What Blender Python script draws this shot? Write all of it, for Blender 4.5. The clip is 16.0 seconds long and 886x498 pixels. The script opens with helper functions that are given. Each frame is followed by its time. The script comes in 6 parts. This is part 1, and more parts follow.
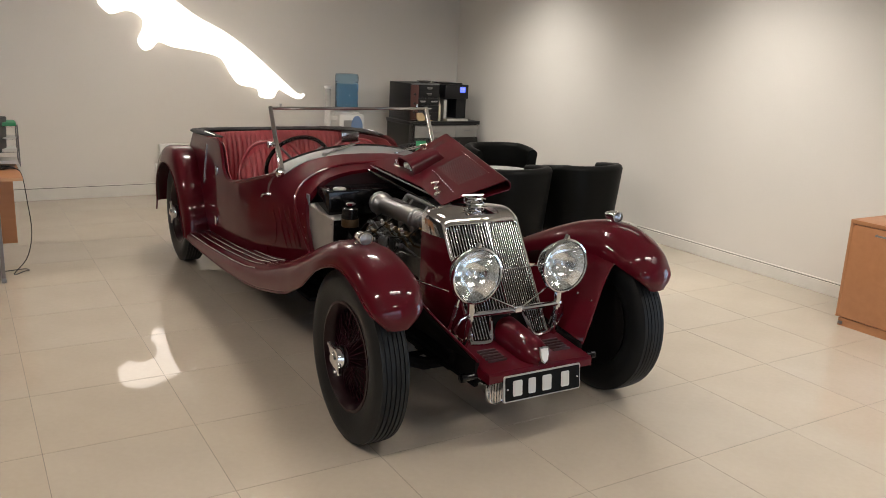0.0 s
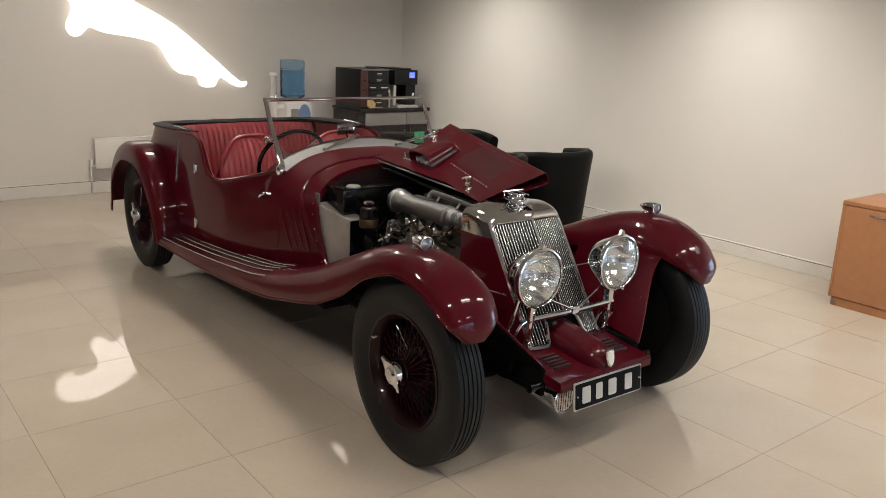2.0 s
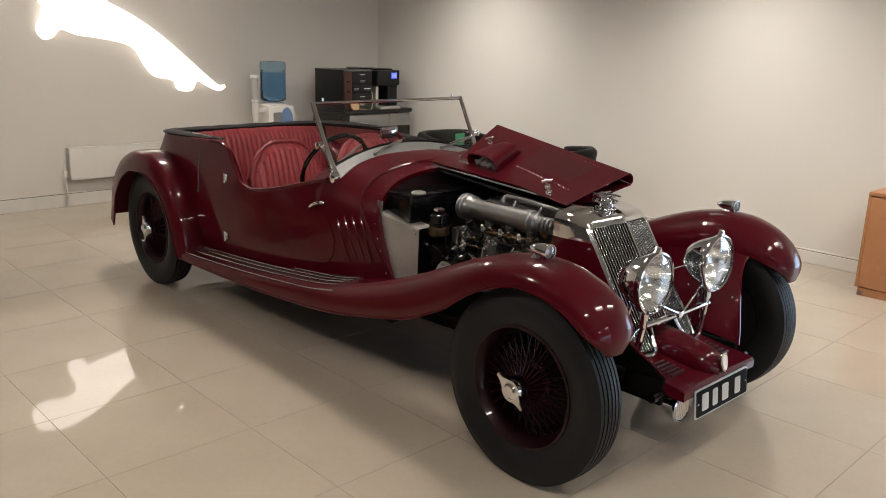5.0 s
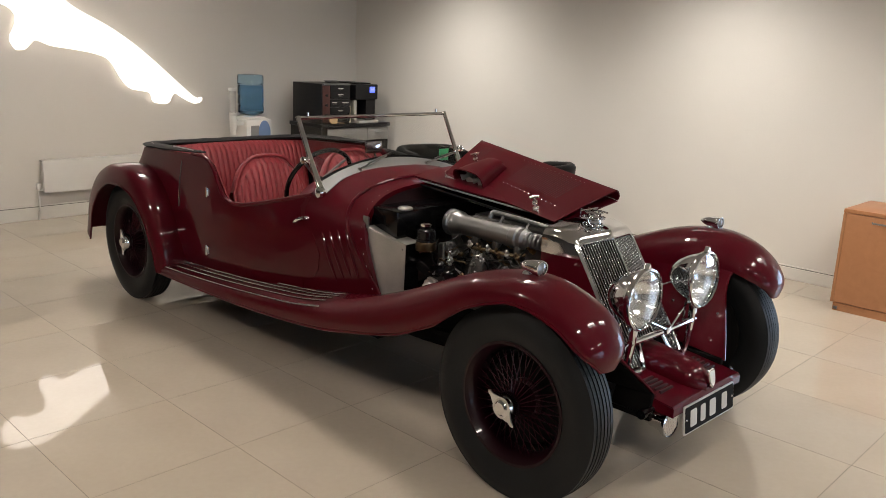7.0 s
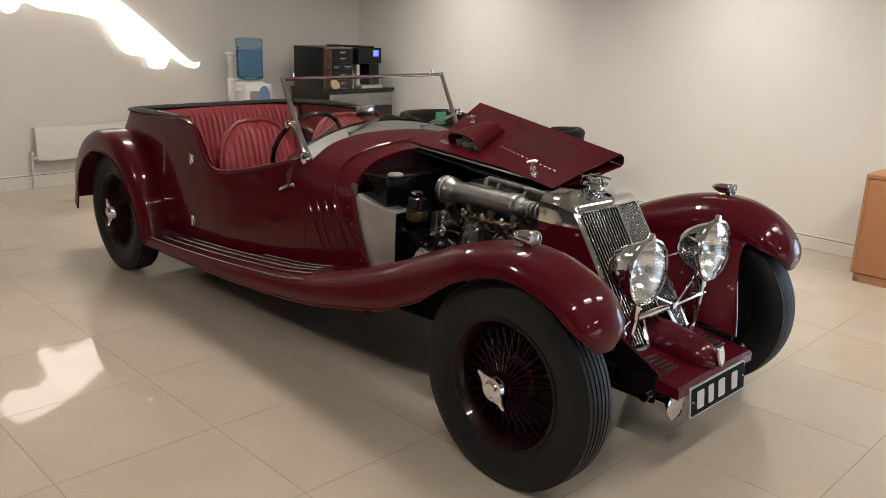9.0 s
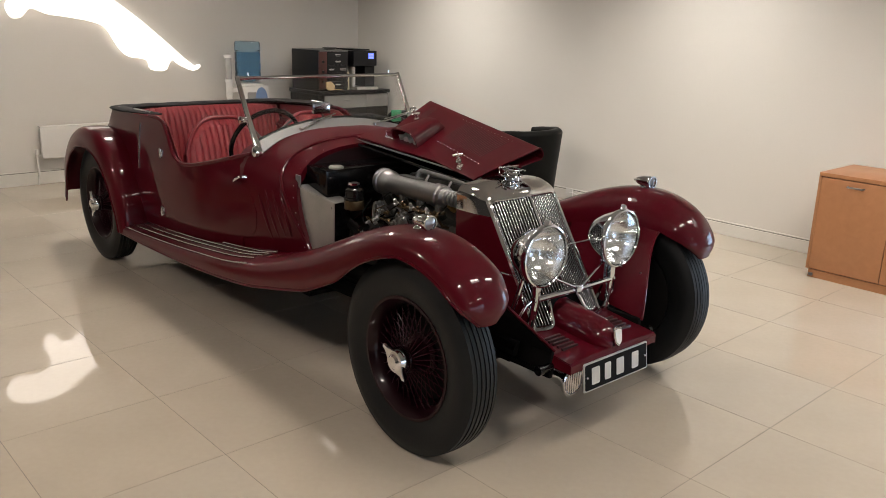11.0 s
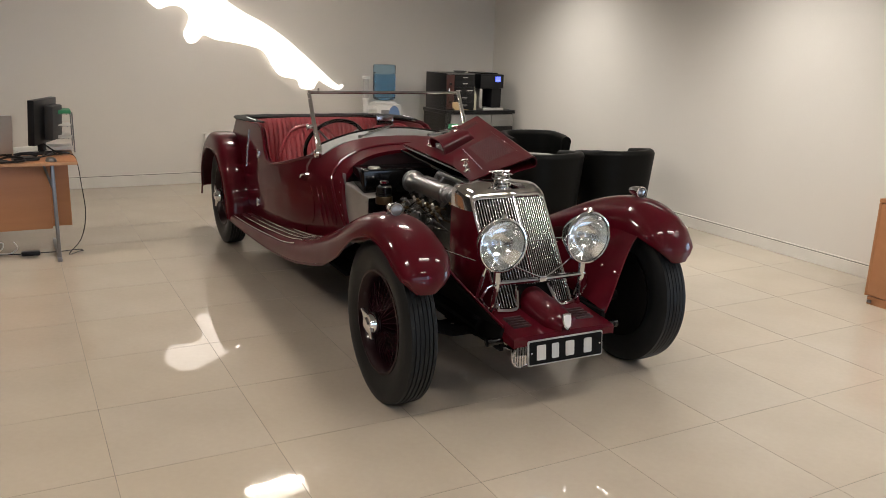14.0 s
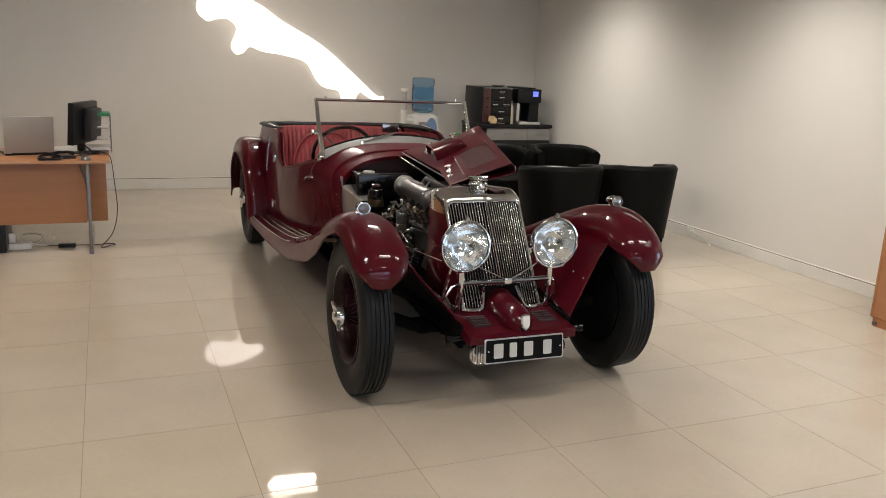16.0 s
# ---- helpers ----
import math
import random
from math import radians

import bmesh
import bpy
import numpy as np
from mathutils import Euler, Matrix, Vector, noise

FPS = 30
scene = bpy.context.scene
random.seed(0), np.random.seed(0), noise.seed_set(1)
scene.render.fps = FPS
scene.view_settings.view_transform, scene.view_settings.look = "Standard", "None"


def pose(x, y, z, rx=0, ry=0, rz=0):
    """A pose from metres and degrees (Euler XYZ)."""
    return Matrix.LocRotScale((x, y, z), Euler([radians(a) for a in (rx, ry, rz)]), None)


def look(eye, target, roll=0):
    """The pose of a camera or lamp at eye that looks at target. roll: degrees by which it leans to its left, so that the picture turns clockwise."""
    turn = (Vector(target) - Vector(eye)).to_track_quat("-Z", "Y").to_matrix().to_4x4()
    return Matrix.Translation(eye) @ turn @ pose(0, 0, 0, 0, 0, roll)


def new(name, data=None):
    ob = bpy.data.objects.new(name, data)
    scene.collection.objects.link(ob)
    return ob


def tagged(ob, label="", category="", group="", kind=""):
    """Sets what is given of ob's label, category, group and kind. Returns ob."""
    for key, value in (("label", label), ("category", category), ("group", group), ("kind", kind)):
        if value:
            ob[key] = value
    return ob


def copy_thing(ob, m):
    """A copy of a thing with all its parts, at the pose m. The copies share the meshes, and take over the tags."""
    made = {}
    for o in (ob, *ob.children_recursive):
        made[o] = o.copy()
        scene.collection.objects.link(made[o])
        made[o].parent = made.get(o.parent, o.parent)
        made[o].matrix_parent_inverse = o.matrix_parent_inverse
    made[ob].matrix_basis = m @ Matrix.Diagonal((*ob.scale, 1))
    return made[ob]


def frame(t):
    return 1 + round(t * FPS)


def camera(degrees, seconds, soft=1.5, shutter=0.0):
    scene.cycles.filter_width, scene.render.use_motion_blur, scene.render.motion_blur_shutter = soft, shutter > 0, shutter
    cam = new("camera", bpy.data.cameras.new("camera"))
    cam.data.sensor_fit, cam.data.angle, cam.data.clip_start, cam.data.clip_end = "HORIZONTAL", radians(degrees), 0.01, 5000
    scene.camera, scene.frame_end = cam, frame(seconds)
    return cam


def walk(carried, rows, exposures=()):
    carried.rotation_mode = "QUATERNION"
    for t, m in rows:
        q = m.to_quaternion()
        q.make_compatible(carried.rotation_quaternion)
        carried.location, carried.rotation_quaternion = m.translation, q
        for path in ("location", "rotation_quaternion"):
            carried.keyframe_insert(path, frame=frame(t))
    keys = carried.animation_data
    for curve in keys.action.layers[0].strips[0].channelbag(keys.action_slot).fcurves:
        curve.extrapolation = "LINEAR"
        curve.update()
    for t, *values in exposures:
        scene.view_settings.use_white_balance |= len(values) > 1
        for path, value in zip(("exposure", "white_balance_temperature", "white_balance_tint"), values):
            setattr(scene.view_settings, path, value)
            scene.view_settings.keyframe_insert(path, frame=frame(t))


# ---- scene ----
cam = camera(57.5, 16.0, soft=0.72)
PATH = [
    (0, (-3.139, -2.655, 1.62), (-2.132, -0.996, 1.136), 2.6),
    (0.5, (-3.178, -2.498, 1.607), (-2.143, -0.854, 1.133), 3.1),
    (1, (-3.233, -2.326, 1.596), (-2.164, -0.703, 1.124), 3.9),
    (1.5, (-3.338, -2.219, 1.588), (-2.221, -0.633, 1.103), 4.1),
    (2, (-3.514, -2.096, 1.608), (-2.307, -0.585, 1.095), 2.3),
    (2.5, (-3.633, -1.977, 1.612), (-2.378, -0.511, 1.086), 1.6),
    (3, (-3.66, -1.801, 1.577), (-2.387, -0.352, 1.048), 1.1),
    (3.5, (-3.718, -1.675, 1.565), (-2.434, -0.234, 1.04), 1.5),
    (6, (-3.984, -1.496, 1.583), (-2.6, -0.141, 1.088), 1.9),
    (6.5, (-3.986, -1.487, 1.582), (-2.588, -0.142, 1.093), 2.3),
    (7, (-3.965, -1.46, 1.583), (-2.565, -0.113, 1.11), 2.3),
    (7.5, (-3.856, -1.406, 1.562), (-2.463, -0.047, 1.102), 2.5),
    (8, (-3.791, -1.383, 1.546), (-2.409, -0.019, 1.069), 2.2),
    (8.5, (-3.764, -1.377, 1.543), (-2.381, -0.024, 1.036), 1.8),
    (9, (-3.739, -1.38, 1.535), (-2.378, -0.021, 0.986), 1.9),
    (9.5, (-3.733, -1.443, 1.53), (-2.378, -0.09, 0.954), 1.0),
    (9.7, (-3.751, -1.498, 1.525), (-2.388, -0.154, 0.944), 0.9),
    (11.8, (-3.499, -2.103, 1.548), (-2.292, -0.586, 1.055), 1.0),
    (12, (-3.501, -2.173, 1.543), (-2.322, -0.631, 1.061), 0.5),
    (12.5, (-3.51, -2.388, 1.563), (-2.382, -0.811, 1.073), 0.3),
    (13, (-3.423, -2.548, 1.565), (-2.375, -0.911, 1.092), 1.3),
    (13.5, (-3.242, -2.689, 1.534), (-2.31, -0.982, 1.068), 2.6),
    (14, (-3.186, -2.852, 1.557), (-2.267, -1.146, 1.061), 1.9),
    (14.5, (-3.134, -2.967, 1.564), (-2.201, -1.272, 1.058), 2.6),
    (15, (-2.96, -3.1, 1.547), (-2.074, -1.372, 1.069), 3.9),
    (15.5, (-2.85, -3.194, 1.55), (-2.045, -1.423, 1.084), 3.7),
    (16, (-2.823, -3.207, 1.539), (-2.066, -1.414, 1.076), 2.7),
]
walk(cam, [(t, look(eye, target, roll)) for t, eye, target, roll in PATH], [(0.0, -0.09), (3.0, -0.09), (6.0, -0.08), (9.5, -0.06), (12.0, -0.09), (14.0, -0.15), (15.5, -0.17), (16.0, -0.15)])

# ---- world and lamps ----
world = bpy.data.worlds.new("sky")
scene.world = world
world.use_nodes = True
wt = world.node_tree
sky = wt.nodes.new("ShaderNodeTexSky")
sky.sky_type = "NISHITA"
sky.sun_disc = False
sky.sun_elevation = radians(40)
sky.sun_rotation = radians(200)
wt.nodes["Background"].inputs["Strength"].default_value = 0.12
wt.links.new(sky.outputs["Color"], wt.nodes["Background"].inputs["Color"])

CEIL = 2.75
X_RIGHT, X_LEFT, Y_BACK, Y_FRONT = 2.2, -9.0, 6.0, -8.4


def lamp(name, kind, m, watts, colour, **more):
    data = bpy.data.lights.new(name, kind)
    data.energy, data.color = watts, colour
    for key, value in more.items():
        if key == "size":
            data.size = value
        elif key == "size_y":
            data.shape, data.size_y = "RECTANGLE", value
        elif key == "spot":
            data.spot_size = radians(value)
        elif key == "blend":
            data.spot_blend = value
        elif key == "soft":
            data.shadow_soft_size = value
    ob = new(name, data)
    ob.matrix_basis = m
    return ob


WARM = (1.0, 0.886, 0.778)
PALE = (1.0, 0.945, 0.88)
# wall washers along the right wall
SPOTS = [(1.25, -1.3), (1.25, 1.4), (1.25, 4.1)]
for wx, wy in SPOTS:
    lamp("downlight_lamp", "SPOT", pose(wx, wy, CEIL - 0.03, 0, -10, 0), 320, PALE, spot=134, blend=1.0, soft=0.5)
# ceiling light panels
# the panel at x = -4.7 is unseen, added to brighten the left side
PANELS = [(-1.2, 4.08), (-4.7, 2.3), (-1.15, 1.4)] + [(-3.7, -1.3), (-1.1, -1.3), (0.6, -1.3), (-3.7, -4.0), (-1.1, -4.0)]
for px_, py_ in PANELS:
    lamp("panel_lamp", "AREA", pose(px_, py_ + 0.11, CEIL - 0.03), (58 if px_ < -4 else 40 if py_ > 2 else 24) if py_ > 0 else (15 if px_ > -2 else 52 if py_ > -2 else 12), WARM, size=0.46 if py_ > 0 else 0.85, size_y=0.09 if py_ > 0 else 0.15)

# ---- geometry helpers: a shape is (vertices, faces) ----
def interp(x, table):
    xs, ys = [r[0] for r in table], [r[1] for r in table]
    if xs[0] > xs[-1]:
        xs, ys = xs[::-1], ys[::-1]
    return float(np.interp(x, xs, ys))


def spline(pts, n):
    """n + 1 points on a smooth curve through pts."""
    p = [np.array(q, float) for q in pts]
    p = [2 * p[0] - p[1]] + p + [2 * p[-1] - p[-2]]
    out, m = [], len(p) - 3
    for k in range(n + 1):
        s = k / n * m
        i = min(int(s), m - 1)
        t = s - i
        a, b, c, d = p[i : i + 4]
        out.append(0.5 * (2 * b + (c - a) * t + (2 * a - 5 * b + 4 * c - d) * t * t + (3 * b - a - 3 * c + d) * t**3))
    return out


def grid(rows, loop_u=False, loop_v=False):
    """A skin over rows of points of the same length."""
    nu, nv = len(rows), len(rows[0])
    verts = [tuple(p) for r in rows for p in r]
    faces = []
    for i in range(nu if loop_u else nu - 1):
        for j in range(nv if loop_v else nv - 1):
            a, b = i, (i + 1) % nu
            c, d = j, (j + 1) % nv
            faces.append((a * nv + c, b * nv + c, b * nv + d, a * nv + d))
    return verts, faces


def capped(rows):
    """A closed tube of rings, with its ends filled."""
    v, f = grid(rows, loop_v=True)
    n = len(rows[0])
    f = f + [tuple(range(n))[::-1], tuple(len(v) - n + k for k in range(n))]
    return v, f


def tube(pts, r, seg=8, loop=False):
    pts = [Vector(p) for p in pts]
    n = len(pts)
    rows, last = [], None
    for i, p in enumerate(pts):
        a = pts[i - 1] if i or loop else p
        b = pts[(i + 1) % n] if i < n - 1 or loop else p
        t = (b - a).normalized()
        if last is None:
            side = t.cross(Vector((0, 0, 1)) if abs(t.z) < 0.9 else Vector((1, 0, 0))).normalized()
        else:
            side = (last - t * last.dot(t)).normalized()
        last = side
        up = t.cross(side)
        rad = r[i] if isinstance(r, (list, tuple)) else r
        rows.append([p + (side * math.cos(k * math.tau / seg) + up * math.sin(k * math.tau / seg)) * rad for k in range(seg)])
    return grid(rows, loop_u=True, loop_v=True) if loop else capped(rows)


def lathe(profile, seg=32):
    """A turned shape round z from (radius, height) pairs; a zero radius closes it."""
    rows = [[(max(r, 1e-4) * math.cos(k * math.tau / seg), max(r, 1e-4) * math.sin(k * math.tau / seg), z) for k in range(seg)] for r, z in profile]
    return grid(rows, loop_v=True)


def block(x0, x1, y0, y1, z0, z1, bevel=0.0, seg=2):
    bm = bmesh.new()
    bmesh.ops.create_cube(bm, size=1)
    for v in bm.verts:
        v.co = Vector(((x0 + x1) / 2 + v.co.x * (x1 - x0), (y0 + y1) / 2 + v.co.y * (y1 - y0), (z0 + z1) / 2 + v.co.z * (z1 - z0)))
    if bevel:
        bmesh.ops.bevel(bm, geom=bm.edges[:], offset=bevel, segments=seg, affect="EDGES", profile=0.6)
    bm.verts.index_update()
    out = [tuple(v.co) for v in bm.verts], [tuple(v.index for v in f.verts) for f in bm.faces]
    bm.free()
    return out


def prism(outline, h, bevel=0.0):
    """A polygon in x, y raised from z = 0 to h, with a small bevel round the top."""
    n = len(outline)
    rings = [[(x, y, 0) for x, y in outline]]
    if bevel:
        c = np.mean(outline, axis=0)
        rings.append([(x, y, h - bevel) for x, y in outline])
        shrink = [np.array(p) + (c - np.array(p)) / max(np.linalg.norm(c - np.array(p)), 1e-6) * bevel for p in outline]
        rings.append([(p[0], p[1], h) for p in shrink])
    else:
        rings.append([(x, y, h) for x, y in outline])
    return capped(rings)


def moved(g, m):
    return [tuple(m @ Vector(v)) for v in g[0]], g[1]


def joined(*shapes):
    verts, faces = [], []
    for v, f in shapes:
        faces += [tuple(i + len(verts) for i in q) for q in f]
        verts += v
    return verts, faces


def mesh(name, g, material, sharp=35, thick=0.0):
    me = bpy.data.meshes.new(name)
    me.from_pydata([tuple(v) for v in g[0]], [], g[1])
    bm = bmesh.new()
    bm.from_mesh(me)
    bmesh.ops.recalc_face_normals(bm, faces=bm.faces)
    if thick:
        bmesh.ops.solidify(bm, geom=bm.faces[:], thickness=thick)
        bmesh.ops.recalc_face_normals(bm, faces=bm.faces)
    bm.to_mesh(me)
    bm.free()
    if sharp:
        me.shade_smooth()
        me.set_sharp_from_angle(angle=radians(sharp))
    if material:
        me.materials.append(material)
    return me


def part(name, g, material, parent, label="", sharp=35, m=None, thick=0.0):
    """One mesh object under a thing or a part."""
    ob = new(name, g if isinstance(g, bpy.types.Mesh) else mesh(name, g, material, sharp, thick))
    ob.parent = parent
    if m is not None:
        ob.matrix_basis = m
    if label:
        ob["label"] = label
    return ob


def thing(name, m, label, category, group="", kind=""):
    ob = new(name)
    ob.empty_display_size = 0.1
    ob.matrix_basis = m
    return tagged(ob, label, category, group, kind)


def structure(name, g, material, label, category, sharp=0):
    return tagged(new(name, mesh(name, g, material, sharp)), label, category, kind="structure")


def arc(cx, cy, r, a0, a1, n):
    return [(cx + r * math.cos(radians(a0 + (a1 - a0) * k / n)), cy + r * math.sin(radians(a0 + (a1 - a0) * k / n))) for k in range(n + 1)]


def round_rect(w, h, r, n=4):
    w, h = w / 2, h / 2
    return arc(w - r, h - r, r, 0, 90, n) + arc(r - w, h - r, r, 90, 180, n) + arc(r - w, r - h, r, 180, 270, n) + arc(w - r, r - h, r, 270, 360, n)


# ---- materials ----
def paint(name, colour, rough=0.5, metal=0.0, vary=0.1, scale=6.0, fine=120.0, bump=0.0, coat=0.0, spec=0.5, rough_vary=0.1, coords="Object"):
    """A surface with large blotches and fine grain in colour, gloss and relief."""
    mt = bpy.data.materials.new(name)
    mt.use_nodes = True
    nt = mt.node_tree
    b = nt.nodes["Principled BSDF"]
    tc = nt.nodes.new("ShaderNodeTexCoord")
    big, small = nt.nodes.new("ShaderNodeTexNoise"), nt.nodes.new("ShaderNodeTexNoise")
    big.inputs["Scale"].default_value, small.inputs["Scale"].default_value = scale, fine
    big.inputs["Detail"].default_value, small.inputs["Detail"].default_value = 4, 3
    for n in (big, small):
        nt.links.new(tc.outputs[coords], n.inputs["Vector"])
    mix = nt.nodes.new("ShaderNodeMath")
    mix.operation = "MULTIPLY_ADD"
    nt.links.new(small.outputs["Fac"], mix.inputs[0])
    mix.inputs[1].default_value = 0.4
    nt.links.new(big.outputs["Fac"], mix.inputs[2])
    ramp = nt.nodes.new("ShaderNodeMapRange")
    ramp.inputs["From Min"].default_value, ramp.inputs["From Max"].default_value = 0.4, 1.0
    ramp.inputs["To Min"].default_value, ramp.inputs["To Max"].default_value = 1 - vary, 1 + vary
    nt.links.new(mix.outputs[0], ramp.inputs["Value"])
    hsv = nt.nodes.new("ShaderNodeHueSaturation")
    hsv.inputs["Color"].default_value = (*colour, 1)
    nt.links.new(ramp.outputs["Result"], hsv.inputs["Value"])
    nt.links.new(hsv.outputs["Color"], b.inputs["Base Color"])
    rr = nt.nodes.new("ShaderNodeMapRange")
    rr.inputs["From Min"].default_value, rr.inputs["From Max"].default_value = 0.4, 1.0
    rr.inputs["To Min"].default_value, rr.inputs["To Max"].default_value = max(rough - rough_vary * rough, 0), min(rough + rough_vary * rough, 1)
    nt.links.new(mix.outputs[0], rr.inputs["Value"])
    nt.links.new(rr.outputs["Result"], b.inputs["Roughness"])
    b.inputs["Metallic"].default_value = metal
    b.inputs["Specular IOR Level"].default_value = spec
    b.inputs["Coat Weight"].default_value = coat
    b.inputs["Coat Roughness"].default_value = 0.02
    if bump:
        bp = nt.nodes.new("ShaderNodeBump")
        bp.inputs["Strength"].default_value = bump
        bp.inputs["Distance"].default_value = 0.002
        nt.links.new(small.outputs["Fac"], bp.inputs["Height"])
        nt.links.new(bp.outputs["Normal"], b.inputs["Normal"])
    return mt


def wood(name, dark, light, rough=0.42):
    mt = paint(name, light, rough, vary=0.08)
    nt = mt.node_tree
    b = nt.nodes["Principled BSDF"]
    tc = nt.nodes.new("ShaderNodeTexCoord")
    mp = nt.nodes.new("ShaderNodeMapping")
    mp.inputs["Scale"].default_value = (1.2, 14.0, 14.0)
    nz = nt.nodes.new("ShaderNodeTexNoise")
    nz.inputs["Scale"].default_value, nz.inputs["Detail"].default_value, nz.inputs["Distortion"].default_value = 1.4, 3, 0.4
    cr = nt.nodes.new("ShaderNodeValToRGB")
    cr.color_ramp.elements[0].position, cr.color_ramp.elements[1].position = 0.2, 0.9
    cr.color_ramp.elements[0].color, cr.color_ramp.elements[1].color = (*dark, 1), (*light, 1)
    nt.links.new(tc.outputs["Object"], mp.inputs["Vector"])
    nt.links.new(mp.outputs["Vector"], nz.inputs["Vector"])
    nt.links.new(nz.outputs["Fac"], cr.inputs["Fac"])
    nt.links.new(cr.outputs["Color"], b.inputs["Base Color"])
    return mt


def glow(name, colour, strength):
    mt = bpy.data.materials.new(name)
    mt.use_nodes = True
    b = mt.node_tree.nodes["Principled BSDF"]
    b.inputs["Base Color"].default_value = (*colour, 1)
    b.inputs["Emission Color"].default_value = (*colour, 1)
    b.inputs["Emission Strength"].default_value = strength
    return mt


def glass(name, colour=(1, 1, 1), rough=0.0, ior=1.45):
    mt = bpy.data.materials.new(name)
    mt.use_nodes = True
    b = mt.node_tree.nodes["Principled BSDF"]
    b.inputs["Base Color"].default_value = (*colour, 1)
    b.inputs["Roughness"].default_value = rough
    b.inputs["Transmission Weight"].default_value = 1.0
    b.inputs["IOR"].default_value = ior
    return mt


M_WALL = paint("wall_paint", (0.62, 0.595, 0.55), 0.85, vary=0.03, scale=1.2, fine=90, bump=0.15)
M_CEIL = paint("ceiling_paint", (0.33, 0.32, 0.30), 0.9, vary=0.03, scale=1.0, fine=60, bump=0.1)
M_SKIRT = paint("skirting_paint", (0.62, 0.60, 0.55), 0.5, vary=0.05)
M_GROUT = paint("grout", (0.22, 0.19, 0.16), 0.8, vary=0.2)
M_MAROON = paint("maroon_paint", (0.060, 0.0020, 0.0066), 0.4, vary=0.06, scale=3, coat=0.6, spec=0.05)
# darkened maroon for recessed faces; the slots' shade is put into the colour
M_MAROON_DARK = paint("maroon_recess_dark", (0.02, 0.003, 0.005), 0.6, vary=0.15)
M_CHROME = paint("chrome", (0.74, 0.75, 0.77), 0.07, 1.0, vary=0.04, rough_vary=0.5)
M_ALU = paint("aluminium", (0.56, 0.555, 0.54), 0.36, 0.85, vary=0.14, scale=14, bump=0.1, rough_vary=0.3)
M_STEEL = paint("grey_steel", (0.22, 0.22, 0.225), 0.38, 0.9, vary=0.15)
M_BRASS = paint("brass", (0.42, 0.27, 0.11), 0.35, 1.0, vary=0.2, scale=20)
M_BLACK = paint("black_enamel", (0.003, 0.003, 0.0035), 0.14, vary=0.2, spec=0.4)
M_UNDER = paint("underside_black", (0.005, 0.0045, 0.0045), 0.8, vary=0.3, spec=0.05)
M_RUBBER = paint("tyre_rubber", (0.0072, 0.0079, 0.0086), 0.5, vary=0.25, scale=8, bump=0.25, spec=0.22)
M_RED = paint("red_leather", (0.225, 0.022, 0.030), 0.4, vary=0.14, scale=9, fine=220, bump=0.25)
M_HOOD = paint("black_canvas", (0.012, 0.012, 0.013), 0.8, vary=0.2, fine=400, bump=0.4, spec=0.25)
M_BLKLEATHER = paint("black_leather", (0.003, 0.0032, 0.003), 0.45, vary=0.2, scale=5, fine=180, bump=0.3, spec=0.10)
M_WOOD = wood("beech_veneer", (0.37, 0.165, 0.072), (0.43, 0.20, 0.092))
M_WHITE = paint("white_enamel", (0.66, 0.65, 0.62), 0.45, vary=0.03)
M_GLASS = glass("clear_glass")
M_LENS = glass("headlamp_glass", (0.95, 0.98, 1.0), 0.0)
M_SIGN = glow("sign_glow", (1.0, 0.925, 0.85), 2.0)


def tile_material():
    mt = paint("polished_tile", (0.452, 0.393, 0.320), 0.03, vary=0.06, scale=2.5, fine=40, rough_vary=0.25)
    nt = mt.node_tree
    hsv = [n for n in nt.nodes if n.type == "HUE_SAT"][0]
    info = nt.nodes.new("ShaderNodeObjectInfo")
    mr = nt.nodes.new("ShaderNodeMapRange")
    mr.inputs["To Min"].default_value, mr.inputs["To Max"].default_value = 0.93, 1.03
    nt.links.new(info.outputs["Random"], mr.inputs["Value"])
    nt.links.new(mr.outputs["Result"], hsv.inputs["Saturation"])
    # a dense glaze, never quite flat
    nt.nodes["Principled BSDF"].inputs["IOR"].default_value = 1.82
    wave = nt.nodes.new("ShaderNodeTexNoise")
    wave.inputs["Scale"].default_value, wave.inputs["Detail"].default_value = 5.0, 1.0
    tc = [n for n in nt.nodes if n.type == "TEX_COORD"][0]
    nt.links.new(tc.outputs["Object"], wave.inputs["Vector"])
    bp = nt.nodes.new("ShaderNodeBump")
    bp.inputs["Strength"].default_value, bp.inputs["Distance"].default_value = 0.2, 0.002
    nt.links.new(wave.outputs["Fac"], bp.inputs["Height"])
    nt.links.new(bp.outputs["Normal"], nt.nodes["Principled BSDF"].inputs["Normal"])
    return mt


M_TILE = tile_material()
M_FROST = paint("frosted_glass", (0.75, 0.75, 0.72), 0.15, vary=0.03)
M_GREEN = paint("green_plastic", (0.02, 0.22, 0.09), 0.4, vary=0.1)
M_DIFFUSER = glow("light_panel", (1.0, 0.90, 0.78), 6.0)
M_PANEL = glow("panel_glow", (1.0, 0.95, 0.88), 9.0)
M_STRIP = glow("light_strip", (1.0, 0.96, 0.90), 30.0)
M_BLUE = paint("blue_label", (0.13, 0.21, 0.38), 0.4, vary=0.1)
M_BLUEWATER = glass("water", (0.45, 0.68, 0.88), 0.0, 1.33)
M_WHEEL = paint("dark_maroon_wheel", (0.0085, 0.0009, 0.0026), 0.4, vary=0.1, coat=0.35, spec=0.1)
M_SPOKE = paint("maroon_spoke_enamel", (0.020, 0.0016, 0.0056), 0.4, vary=0.1, coat=0.35, spec=0.1)
